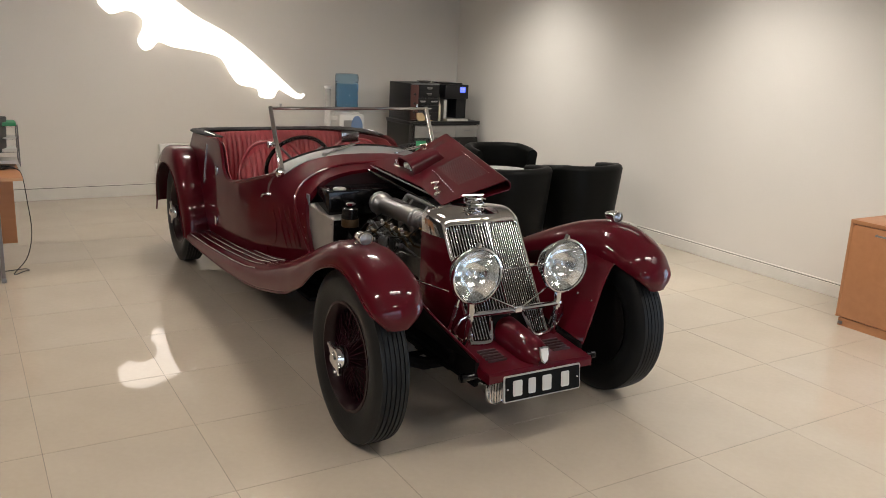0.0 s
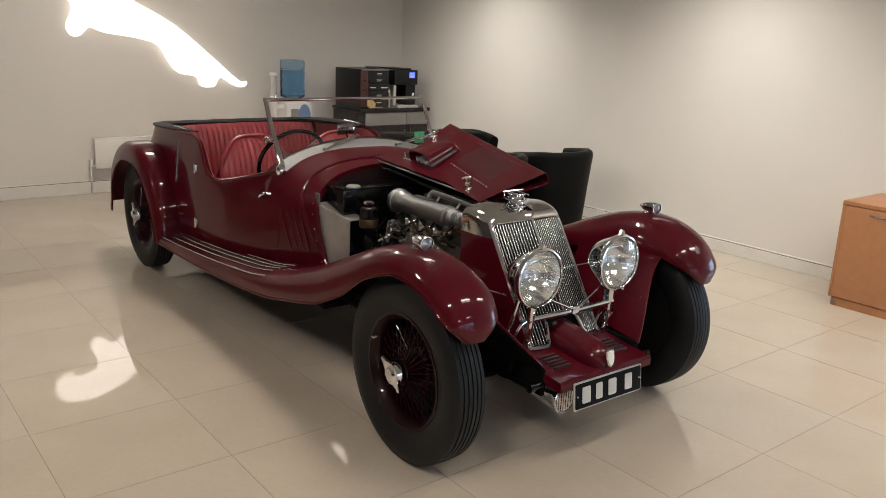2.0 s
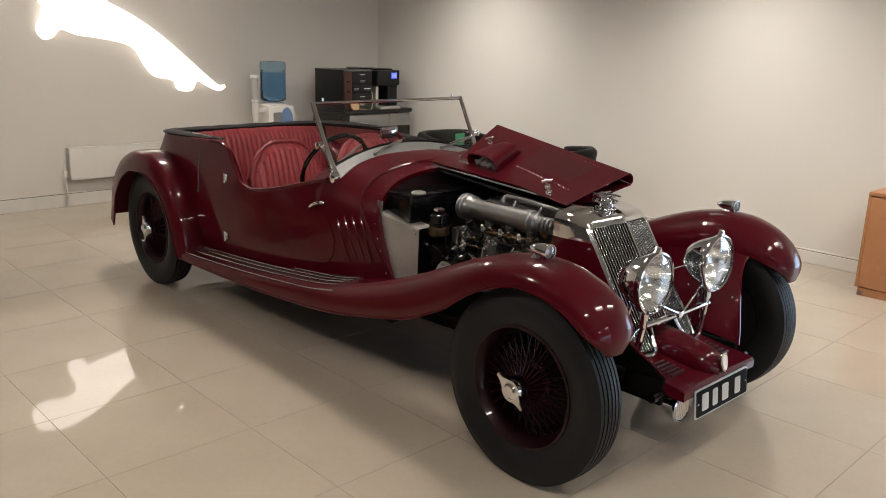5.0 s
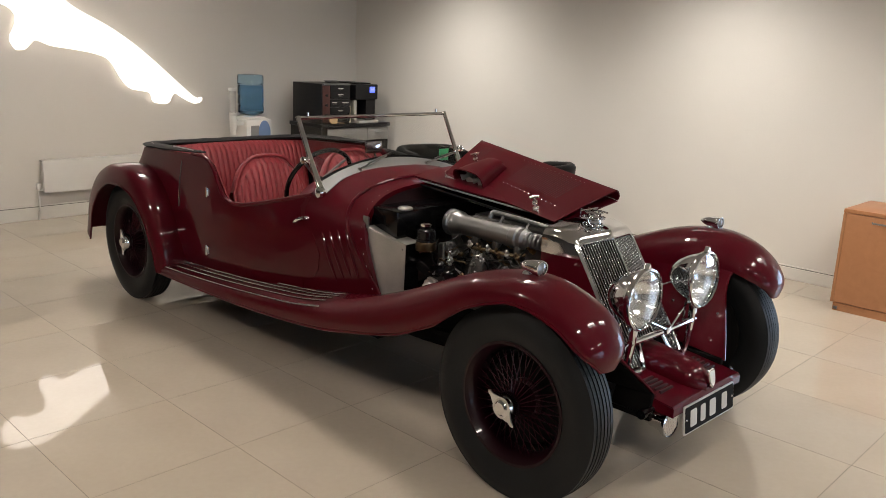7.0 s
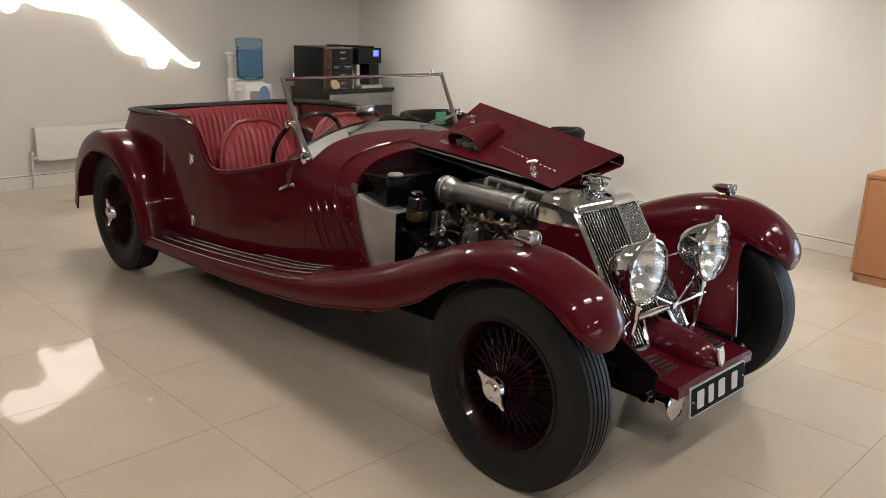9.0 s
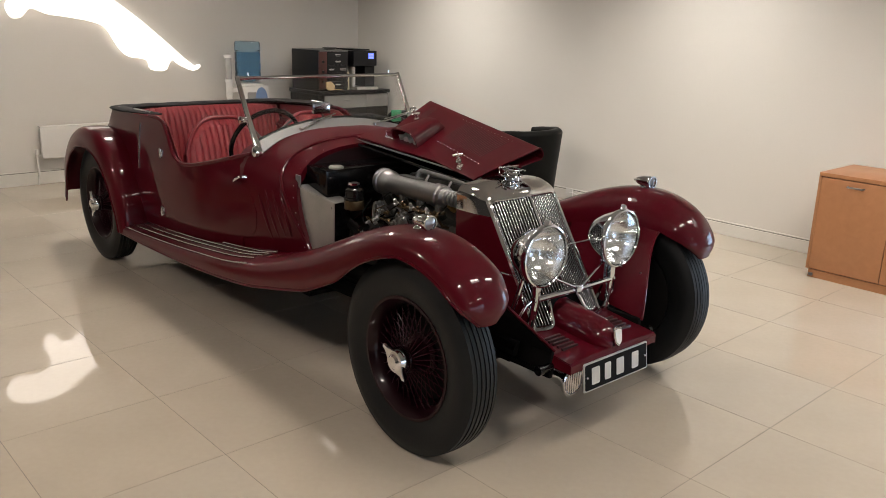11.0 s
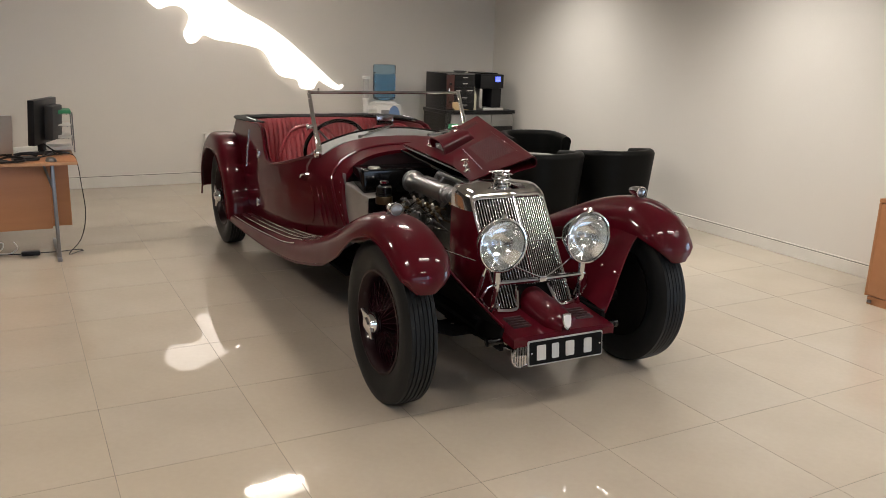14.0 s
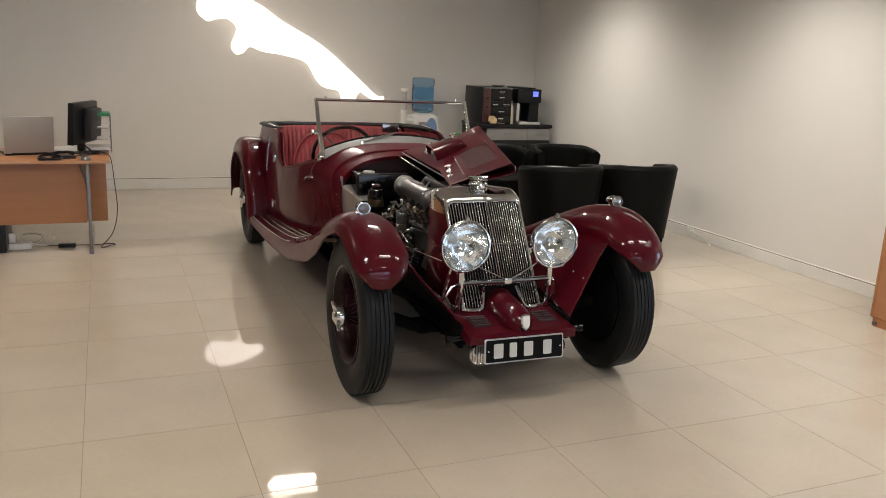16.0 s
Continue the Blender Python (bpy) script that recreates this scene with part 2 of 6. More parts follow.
M_SLAT = paint("bright_slat_metal", (0.52, 0.53, 0.54), 0.24, 1.0, vary=0.06)
M_BAND = paint("brushed_aluminium", (0.58, 0.58, 0.575), 0.24, 1.0, vary=0.02, scale=2, rough_vary=0.06)
M_MANIFOLD = paint("cast_alloy", (0.25, 0.25, 0.25), 0.36, 1.0, vary=0.05, scale=5, fine=300, rough_vary=0.1)
M_PLATE = paint("plate_black", (0.004, 0.004, 0.004), 0.7, vary=0.15, spec=0.1)
M_LETTER = paint("pale_plate_metal", (0.50, 0.49, 0.46), 0.5, vary=0.06)
M_LAP = paint("laptop_shell", (0.36, 0.335, 0.305), 0.5, 0.1, vary=0.05)
M_ENGINE = paint("oily_iron", (0.10, 0.097, 0.09), 0.34, 0.7, vary=0.4, scale=25, bump=0.4)

# ---- the room ----
T = 0.2
X_MID = -4.05
structure("wall_back", block(X_MID, X_RIGHT + T, Y_BACK, Y_BACK + T, 0, CEIL + 0.1), M_WALL, "plain beige painted back wall of the showroom", "wall")
# unseen walls, coloured dark so the car's side mirrors little light
M_FAR = paint("unlit_wall_dark", (0.075, 0.07, 0.067), 0.8, vary=0.1, scale=1.0, fine=60)
structure("wall_back_left", block(X_LEFT - T, X_MID, Y_BACK, Y_BACK + T, 0, CEIL + 0.1), M_FAR, "unseen stretch of the back wall, coloured dark for the unlit left side", "wall")
structure("wall_left", block(X_LEFT - T, X_LEFT, Y_FRONT, Y_BACK, 0, CEIL + 0.1), M_FAR, "unseen side wall, coloured dark for the unlit left side", "wall")
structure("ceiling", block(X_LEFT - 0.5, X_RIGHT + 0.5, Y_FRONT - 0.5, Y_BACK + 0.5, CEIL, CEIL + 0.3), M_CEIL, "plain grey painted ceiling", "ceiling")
# right wall, with a glazed opening towards the street beyond the view
W0, W1, WZ0, WZ1 = -2.0, -0.85, 0.05, 1.3
structure(
    "wall_right",
    joined(
        block(X_RIGHT, X_RIGHT + T, W1, Y_BACK + 0.1, 0, CEIL + 0.1),
        block(X_RIGHT, X_RIGHT + T, Y_FRONT, W0, 0, CEIL + 0.1),
        block(X_RIGHT, X_RIGHT + T, W0, W1, 0, WZ0),
        block(X_RIGHT, X_RIGHT + T, W0, W1, WZ1, CEIL + 0.1),
    ),
    M_WALL,
    "plain beige painted wall lit by downlights",
    "wall",
)
# front wall, with the wide glazed shopfront behind the walk
F0, F1, FZ0, FZ1 = -6.5, 1.4, 0.25, 2.3
structure(
    "wall_front",
    joined(
        block(X_LEFT - T, F0, Y_FRONT - T, Y_FRONT, 0, CEIL + 0.1),
        block(F1, X_RIGHT + T, Y_FRONT - T, Y_FRONT, 0, CEIL + 0.1),
        block(F0, F1, Y_FRONT - T, Y_FRONT, 0, FZ0),
        block(F0, F1, Y_FRONT - T, Y_FRONT, FZ1, CEIL + 0.1),
    ),
    M_WALL,
    "plain beige painted front wall with a wide shopfront opening",
    "wall",
)
structure("ground", block(-60, 60, -60, 60, -0.4, -0.21), M_GROUT, "grey ground outside the showroom", "ground")


# dark colour for the shade line painted along the top of the skirting
M_GAP = paint("shadow_gap", (0.08, 0.076, 0.07), 0.7, vary=0.1)


def skirting(name, x0, x1, y0, y1, top, label):
    sx, sy = (x1 - x0) < 0.1, (y1 - y0) < 0.1
    ob = structure(name, block(x0, x1, y0, y1, 0, top, 0.004), M_SKIRT, label, "skirting")
    dx, dy = (0.006 if sx else 0), (0.006 if sy else 0)
    part("shade_line", block(x0 + dx, x1, y0 + dy, y1, top, top + 0.005), M_GAP, ob)
    part("capping", block(x0 + dx / 2, x1, y0 + dy / 2, y1, top + 0.005, top + 0.014, 0.002), M_SKIRT, ob)
    return ob


skirting("baseboard_back", X_LEFT, X_RIGHT - 0.02, Y_BACK - 0.018, Y_BACK, 0.112, "off-white painted skirting board along the back wall")
skirting("baseboard_right", X_RIGHT - 0.018, X_RIGHT, W1, Y_BACK - 0.02, 0.092, "off-white painted skirting board along the lit wall")

# floor: a grout bed with polished tiles on it
TS, GAP = 0.593, 0.003
floor = structure("floor", block(X_LEFT, X_RIGHT, Y_FRONT, Y_BACK, -0.2, -0.0009), M_GROUT, "polished beige porcelain floor tiles with thin grey joints", "floor")
M_OUT = glow("daylight_haze", (0.58, 0.76, 1.0), 7.0)
M_STREET = glow("street_haze", (0.76, 0.86, 1.0), 1.5)
structure("backdrop_front", block(-16, 9, -11.6, -11.55, -0.2, 7), M_STREET, "dim blue daylight outside the shopfront", "backdrop")
structure("backdrop_side", block(5.2, 5.25, -16, 4, -0.2, 7), M_OUT, "pale blue daylight outside the side window", "backdrop")

# ---- the car: x ahead from the front axle, y to its left, z up ----
car = thing("classic_car", pose(-1.13, 0.19, 0, 0, 0, -91), "maroon 1930s open sports tourer with raised bonnet and red leather seats", "car")

PLAN = [(-1.2, 0.478), (-1.35, 0.517), (-1.5, 0.550), (-1.7, 0.583), (-1.9, 0.607), (-2.1, 0.620), (-2.3, 0.627), (-2.8, 0.630), (-3.05, 0.622), (-3.15, 0.60), (-3.22, 0.53), (-3.25, 0.40), (-3.27, 0.2), (-3.275, 0.0)]
WIDTH = [(x, y) for x, y in PLAN[:9]]
BOTTOM = [(-1.0, 0.47), (-1.2, 0.42), (-1.5, 0.38), (-2.0, 0.33), (-2.7, 0.27), (-3.6, 0.30)]


def swell(z):
    """The body's barrel section: fullest below the waist, tucked in at the sill and the rim."""
    return 0.996 + 0.046 * (1 - ((z - 0.58) / 0.33) ** 2) - 1.2 * max(0.0, 0.44 - z) ** 2


def side_y(x, z):
    """Half the body's width at a station and height."""
    tuck = max(0.0, min(1.0, (x + 2.1) / 0.6)) * max(0.0, min(1.0, (z - 0.66) / 0.225)) ** 1.6
    return interp(x, WIDTH) * swell(z) * (1 - 0.07 * tuck)


RIM = [(-1.5, 0.885), (-1.55, 0.872), (-1.62, 0.853), (-1.72, 0.825), (-1.83, 0.797), (-1.95, 0.772), (-2.03, 0.765), (-2.1, 0.772), (-2.15, 0.80), (-2.2, 0.853), (-2.25, 0.91), (-2.3, 0.952), (-2.36, 0.972), (-2.45, 0.975), (-2.8, 0.962), (-3.28, 0.94)]


def tub_rows(sign):
    pts = [(-1.5, 0), (-1.55, 0), (-1.62, 0), (-1.72, 0), (-1.83, 0), (-1.95, 0), (-2.03, 0), (-2.08, 0), (-2.12, 0), (-2.16, 0), (-2.2, 0), (-2.24, 0), (-2.28, 0), (-2.32, 0), (-2.4, 0), (-2.5, 0), (-2.65, 0), (-2.8, 0), (-2.95, 0)]
    rows = []
    for x, _ in pts:
        zt, zb = interp(x, RIM), interp(x, BOTTOM)
        rows.append([(x, sign * side_y(x, zt + (zb - zt) * k / 10), zt + (zb - zt) * k / 10) for k in range(11)])
    tail = spline(PLAN[8:], 16)
    for n, (x, y) in enumerate(tail):
        zt, zb = interp(x, RIM), interp(x, BOTTOM)
        k2 = n / 16
        row = []
        for k in range(11):
            z = zt + (zb - zt) * k / 10
            q = max(0.0, 0.92 - z) / 0.55
            row.append((x - 0.62 * q * k2**0.25 * (1 - 0.5 * q), sign * y * swell(z), z))
        rows.append(row)
    return rows


right, left = tub_rows(-1), tub_rows(1)
body = part("body", grid(right + left[::-1]), M_MAROON, car, thick=0.012)
# rolled rim along the cockpit's cut-away sides
for s in (-1, 1):
    part("rim_bead", tube([(x, s * (side_y(x, z) - 0.002), z) for x, z in [(q[0][0], q[0][2]) for q in tub_rows(1)[:16]]], 0.011, 8), M_MAROON, body)


def hoop(x, w, z0, zc, zb, n=20, e=2.7, half=False):
    """An upside-down U: straight sides up to z0, then a rounded top of height zc."""
    pts = [(x, -side_or(w, x, zb + (z0 - zb) * k / 4), zb + (z0 - zb) * k / 4) for k in range(4)]
    for k in range(n + 1):
        a = math.pi * k / n
        c, s = math.cos(a), math.sin(a)
        z = z0 + (zc - z0) * s ** (2 / e)
        pts.append((x, -w * swell(z) * math.copysign(abs(c) ** (2 / e), c), z))
    pts += [(x, -p[1], p[2]) for p in pts[3::-1]]
    return pts[len(pts) // 2 :] if half else pts


def side_or(w, x, z):
    return w * swell(z)


SCUTTLE = [(-1.60, 0.560, 0.80, 1.00), (-1.5, 0.547, 0.76, 1.0), (-1.4, 0.528, 0.73, 0.985), (-1.3, 0.504, 0.70, 0.968), (-1.2, 0.478, 0.67, 0.95), (-1.0, 0.43, 0.66, 0.935)]


def scuttle_point(x, k):
    """Point k of the scuttle's hoop at a station."""
    row = [interp(x, [(r[0], r[c]) for r in SCUTTLE]) for c in (1, 2, 3)]
    return hoop(x, *row, interp(x, BOTTOM))[k]


def scuttle_edge(line):
    """The hoop along a line that leans forward towards the sill: (height, station) pairs."""
    pts = []
    for k in range(NH):
        x = -1.2
        for _ in range(6):
            x = interp(scuttle_point(x, k)[2], line)
        pts.append(scuttle_point(x, k))
    return pts


NH = len(hoop(-1.2, 0.478, 0.67, 0.95, 0.42))
MOUTH = [(0.44, -1.04), (0.487, -1.062), (0.65, -1.115), (0.73, -1.14), (0.823, -1.165), (0.90, -1.185), (0.96, -1.19)]
JOINT = [(0.44, -1.03), (0.493, -1.055), (0.646, -1.165), (0.76, -1.235), (0.817, -1.265), (0.889, -1.285), (0.97, -1.29)]
mouth = scuttle_edge(MOUTH)
rows = [[scuttle_point(x, k) for k in range(NH)] for x in (-1.5, -1.4, -1.3)]
rows += [[tuple(np.array(rows[2][k]) * (1 - f) + np.array(mouth[k]) * f) for k in range(NH)] for f in (0.33, 0.66, 1.0)]
part("scuttle", grid(rows), M_MAROON, car, thick=0.008)
inner = [(p[0] + 0.0, p[1] * 0.955, p[2] - 0.018 * (p[2] > 0.8)) for p in mouth]
deep = [(p[0] - 0.03, p[1] * 0.95, p[2] - 0.02 * (p[2] > 0.8)) for p in mouth]
part("bay_lip", grid([mouth, inner, deep]), M_MAROON, car)
rear_lip = [[(p[0], p[1], p[2]) for p in hoop(x, w, z0, zc, 0.8)[4:-4]] for x, w, z0, zc in SCUTTLE[:2]]
rear_lip[0] = [(p[0] + 0.0, p[1] * 0.97, p[2] - 0.02) for p in rear_lip[0]]
dash_roll = part("dash_roll", grid(rear_lip), M_MAROON, car, thick=0.012)
# bead where the bonnet meets the scuttle
part("bonnet_bead", tube([(p[0], p[1] * 1.006, p[2] + 0.003) for p in scuttle_edge(JOINT)], 0.008, 8), M_MAROON, car)


def bonnet_station(x):
    f = (x + 1.2) / 0.93
    w = 0.478 + (0.222 - 0.478) * f - 0.03 * math.sin(f * math.pi)
    return w, 0.67 + (0.73 - 0.67) * f, 0.95 + (0.895 - 0.95) * f


# closed half of the bonnet
rows = []
for k in range(9):
    x = -1.19 + 0.92 * k / 8
    w, z0, zc = bonnet_station(x)
    rows.append(hoop(x, w, z0, zc, 0.47, half=True))
part("bonnet_closed_half", grid(rows), M_MAROON, car, thick=0.005)


# ---- wings ----
def wing_rows(path, drop_out, drop_in, y_out, y_mid, y_in, sign, n=44, m=12, flat=((0, 0.9), (9, 0.9)), square=0.9):
    """Sections square to a crest line; the tables run along its length, in metres from its first end."""
    crest = spline(path, n)
    s, rows = 0.0, []
    for i, c in enumerate(crest):
        a, b = crest[max(i - 1, 0)], crest[min(i + 1, n)]
        s += np.linalg.norm(c - a) if i else 0.0
        t = (b - a) / np.linalg.norm(b - a)
        nrm = np.array([-t[1], t[0]])
        d_o, d_i = interp(s, drop_out), interp(s, drop_in)
        yo, ym, yi, e = interp(s, y_out), interp(s, y_mid), interp(s, y_in), interp(s, flat)
        row = []
        for k in range(2 * m + 1):
            v = (k - m) / m * math.pi / 2
            edge, drop = (yo, d_o) if v < 0 else (yi, d_i)
            p = c + nrm * drop * (1 - max(math.cos(v), 0.0) ** e)
            row.append((p[0], sign * (ym + (edge - ym) * abs(math.sin(v)) ** (square if v < 0 else 0.9)), p[1]))
        rows.append(row)
    return rows


def wing_skin(name, rows):
    ob = part(name, grid(rows), M_MAROON, car, thick=0.006)
    part("wing_edge", tube([r[0] for r in rows], 0.006, 6), M_MAROON, ob)
    if name != "front_wing":
        part("wing_edge", tube([r[-1] for r in rows], 0.005, 6), M_MAROON, ob)
    return ob


INNER = {}


SWEEP = [(0.343, 0.588), (0.353, 0.638), (0.340, 0.692), (0.296, 0.75), (0.22, 0.802), (0.12, 0.837), (0.02, 0.848), (-0.08, 0.840), (-0.2, 0.812), (-0.33, 0.765), (-0.48, 0.70), (-0.64, 0.632), (-0.85, 0.555), (-1.06, 0.492), (-1.3, 0.446), (-1.55, 0.416), (-1.9, 0.380), (-2.3, 0.348), (-2.66, 0.326)]
REAR = [(-2.575, 0.29), (-2.60, 0.45), (-2.68, 0.63), (-2.80, 0.76), (-2.95, 0.832), (-3.12, 0.850), (-3.31, 0.825), (-3.50, 0.730), (-3.645, 0.55), (-3.72, 0.35)]
for s in (-1, 1):
    # the near and far wings differ a little at the nose, as hand-beaten ones do
    nose, tuck = (0.006, 0.014) if s < 0 else (-0.014, -0.004)
    rows = wing_rows(
        [(x + nose * max(0.0, min(1.0, (x - 0.1) / 0.2)), z) for x, z in SWEEP],
        [(0, 0.012), (0.05, 0.045), (0.13, 0.076), (0.31, 0.088), (0.52, 0.090), (0.77, 0.118), (0.95, 0.158), (1.17, 0.163), (1.5, 0.125), (1.88, 0.10), (2.2, 0.09), (2.7, 0.068), (3.24, 0.045)],
        [(0, 0.012), (0.05, 0.04), (0.13, 0.08), (0.31, 0.13), (0.6, 0.16), (0.97, 0.10), (1.35, 0.05), (1.88, 0.015), (3.24, 0.012)],
        [(0, 0.705 - tuck), (0.03, 0.742 - tuck), (0.07, 0.767 - tuck), (0.18, 0.780 - tuck), (0.6, 0.78 - tuck / 2), (1.1, 0.78), (3.24, 0.78)],
        [(0, 0.658 - tuck), (0.2, 0.658 - tuck), (1.1, 0.658), (3.24, 0.658)],
        [(0, 0.625 - tuck), (0.03, 0.585 - tuck), (0.07, 0.555 - tuck), (0.18, 0.525 - tuck), (0.52, 0.50 - tuck / 2), (1.0, 0.45), (1.88, 0.48), (3.24, 0.50)],
        s,
        n=90,
        flat=((0, 0.9), (1.2, 0.9), (2.0, 0.42), (4, 0.42)),
    )
    cut = 70
    wing_skin("front_wing", rows[: cut + 1])
    INNER[s] = [(np.array(r[-1]), np.array(r[-1]) - np.array(r[-4])) for r in rows[:45]]
    board = wing_skin("running_board", rows[cut:])
    wing_skin(
        "rear_wing",
        wing_rows(
            REAR,
            [(0, 0.06), (0.2, 0.09), (0.7, 0.11), (1.0, 0.12), (1.3, 0.155), (1.65, 0.15), (1.9, 0.13)],
            [(0, 0.03), (0.8, 0.05), (1.6, 0.05)],
            [(0, 0.79), (0.7, 0.81), (1.4, 0.805), (1.65, 0.79)],
            [(0, 0.70), (2, 0.70)],
            [(0, 0.53), (0.7, 0.52), (1.65, 0.49)],
            s,
            flat=((0, 1.0), (0.7, 1.1), (1.3, 1.35), (9, 1.35)),
            square=0.5,
        ),
    )
    top = [(p[0], p[1]) for p in SWEEP[12:]]
    for k in range(5):
        y = 0.592 + 0.0425 * k
        bend = 1 - (1 - (max(0.0, y - 0.658) / 0.122) ** 2.2) ** 0.21
        x0 = -1.13 + 0.008 * k
        pts = [(x, s * y, z + 0.0045 - bend * interp(x, [(-1.2, 0.10), (-1.5, 0.09), (-2.0, 0.068), (-2.66, 0.045)])) for x, z in spline([(x0, interp(x0, top))] + [q for q in top if q[0] < x0 - 0.05], 26) if x > -2.62]
        part("tread_strip", tube(pts, 0.0042, 6), M_BAND, board, "thin polished metal strip")

# ---- wheels ----
RIM_R = 0.230


def tyre_shape():
    prof = [(RIM_R - 0.012, -0.050), (RIM_R + 0.004, -0.058), (0.272, -0.070), (0.305, -0.075), (0.335, -0.070), (0.352, -0.060)]
    tread = []
    for k in range(6):
        a = -0.054 + 0.0195 * k
        tread += [(0.3645 - 0.35 * abs(a) ** 1.6, a), (0.3655 - 0.35 * abs(a + 0.012) ** 1.6, a + 0.0148), (0.3595 - 0.35 * abs(a) ** 1.6, a + 0.0155), (0.3595 - 0.35 * abs(a) ** 1.6, a + 0.0188)]
    prof += tread[:-2]
    prof += [(r, -z) for r, z in prof[5::-1]]
    return lathe(prof, 72)


def wheel(x, y, s, z=0.3655):
    """A wire wheel; s is the side on which its face lies."""
    hub_m = Matrix.Translation((x, y, z)) @ (pose(0, 0, 0, 90, 0, 0) if s < 0 else pose(0, 0, 0, -90, 0, 0))
    hub = part("wheel", ME["hub"], None, car, m=hub_m)
    part("tyre", ME["tyre"], None, hub, "black treaded rubber tyre")
    part("rim", ME["rim"], None, hub)
    part("brake_drum", ME["drum"], None, hub)
    for k in range(60):
        part("spoke", ME["spoke_out" if k % 2 else "spoke_in"], None, hub, m=pose(0, 0, 0, 0, 0, k * 6.0))
    part("spinner", ME["spinner"], None, hub, "chromed two-eared knock-off nut", m=pose(0, 0, 0, 0, 0, 141 if x > -1 else 97))
    return hub


def bar_between(a, b, r, seg=5):
    return tube([a, b], r, seg)


ME = {
    "hub": mesh("hub", lathe([(0.0, -0.07), (0.075, -0.07), (0.078, -0.02), (0.062, -0.012), (0.05, 0.02), (0.045, 0.06), (0.052, 0.066), (0.045, 0.085), (0.0, 0.088)], 28), M_WHEEL),
    "tyre": mesh("tyre", tyre_shape(), M_RUBBER, 30),
    "rim": mesh("rim", lathe([(RIM_R - 0.006, -0.058), (RIM_R, -0.055), (RIM_R - 0.012, -0.045), (RIM_R - 0.021, -0.03), (RIM_R - 0.029, 0.0), (RIM_R - 0.021, 0.03), (RIM_R - 0.012, 0.045), (RIM_R + 0.002, 0.054), (RIM_R + 0.003, 0.061), (RIM_R - 0.008, 0.062), (RIM_R - 0.016, 0.052), (RIM_R - 0.029, 0.035), (RIM_R - 0.037, 0.0), (RIM_R - 0.029, -0.035)], 56), M_WHEEL),
    # drum with a wide black disc added to keep the wheel's inside dark
    "drum": mesh("drum", lathe([(0.0, -0.035), (0.17, -0.035), (0.178, -0.045), (0.178, -0.060), (RIM_R + 0.0035, -0.060), (RIM_R + 0.0035, -0.068), (0.0, -0.095)], 40), M_UNDER),
    "spoke_out": mesh("spoke_out", bar_between((0.046, 0.012, 0.055), (0.183, 0.070, 0.018), 0.0018), M_SPOKE),
    "spoke_in": mesh("spoke_in", bar_between((0.062, -0.02, -0.012), (0.183, -0.074, -0.002), 0.0018), M_SPOKE),
}


def spinner_shape():
    out = [lathe([(0.0, 0.118), (0.022, 0.117), (0.026, 0.113), (0.03, 0.108), (0.041, 0.106), (0.044, 0.098), (0.05, 0.085), (0.05, 0.07)], 28)]
    for q in (0, 180):
        ear = prism([(0.02, -0.030), (0.042, -0.022), (0.060, -0.012), (0.078, -0.009), (0.083, -0.003), (0.080, 0.004), (0.060, 0.010), (0.040, 0.021), (0.02, 0.030)], 0.014, 0.003)
        out.append(moved(ear, pose(0, 0, 0.088, 0, -8, 0) if q == 0 else pose(0, 0, 0.088, 0, 0, 180) @ pose(0, 0, 0, 0, -8, 0)))
    return joined(*out)


ME["spinner"] = mesh("spinner", spinner_shape(), M_CHROME)
for x in (0.0, -3.122):
    for s in (-1, 1):
        wheel(x - (0.016 if s > 0 else 0.010) * (x == 0), s * (0.660 if x == 0 else 0.668), s)

# ---- chassis and underside ----
for s in (-1, 1):
    rail = spline([(0.14, s * 0.285, 0.345), (0.05, s * 0.30, 0.36), (-0.2, s * 0.33, 0.38), (-0.8, s * 0.37, 0.33), (-2.6, s * 0.40, 0.33), (-3.0, s * 0.40, 0.42), (-3.5, s * 0.40, 0.38)], 20)
    part("chassis_rail", tube(rail, 0.033, 8), M_UNDER, car)
    part("floor_pan", block(-2.7, -1.0, min(s * 0.01, s * 0.5), max(s * 0.01, s * 0.5), 0.28, 0.30), M_UNDER, car)
part("front_axle", tube([(0.0, -0.62, 0.36), (0.0, -0.5, 0.34), (0.0, -0.35, 0.28), (0.0, 0.35, 0.28), (0.0, 0.5, 0.34), (0.0, 0.62, 0.36)], 0.03, 8), M_UNDER, car)
part("rear_axle", tube([(-3.122, -0.66, 0.3655), (-3.122, -0.1, 0.3655), (-3.122, 0.1, 0.3655), (-3.122, 0.66, 0.3655)], [0.04, 0.05, 0.05, 0.04], 10), M_UNDER, car)
# unseen black block, added to stop the sign's reflection under the tail
part("tail_blocker", block(-3.62, -2.75, -0.46, 0.46, 0.24, 0.42, 0.03), M_UNDER, car)
part("gearbox", block(-1.9, -0.9, -0.2, 0.2, 0.22, 0.40, 0.05), M_UNDER, car)
part("exhaust_pipe", tube(spline([(-0.5, 0.3, 0.35), (-1.0, 0.33, 0.24), (-2.4, 0.33, 0.22), (-3.6, 0.34, 0.24)], 20), 0.028, 10), M_UNDER, car)

M_REFLECT = paint("lamp_reflector", (0.95, 0.95, 0.94), 0.13, 1.0, vary=0.05, scale=30, fine=60, bump=0.3)
M_DULL = paint("dull_lens", (0.30, 0.30, 0.31), 0.22, 0.7, vary=0.05)
M_SHELL = paint("polished_nickel", (0.82, 0.825, 0.835), 0.09, 1.0, vary=0.03, scale=3, rough_vary=0.15)
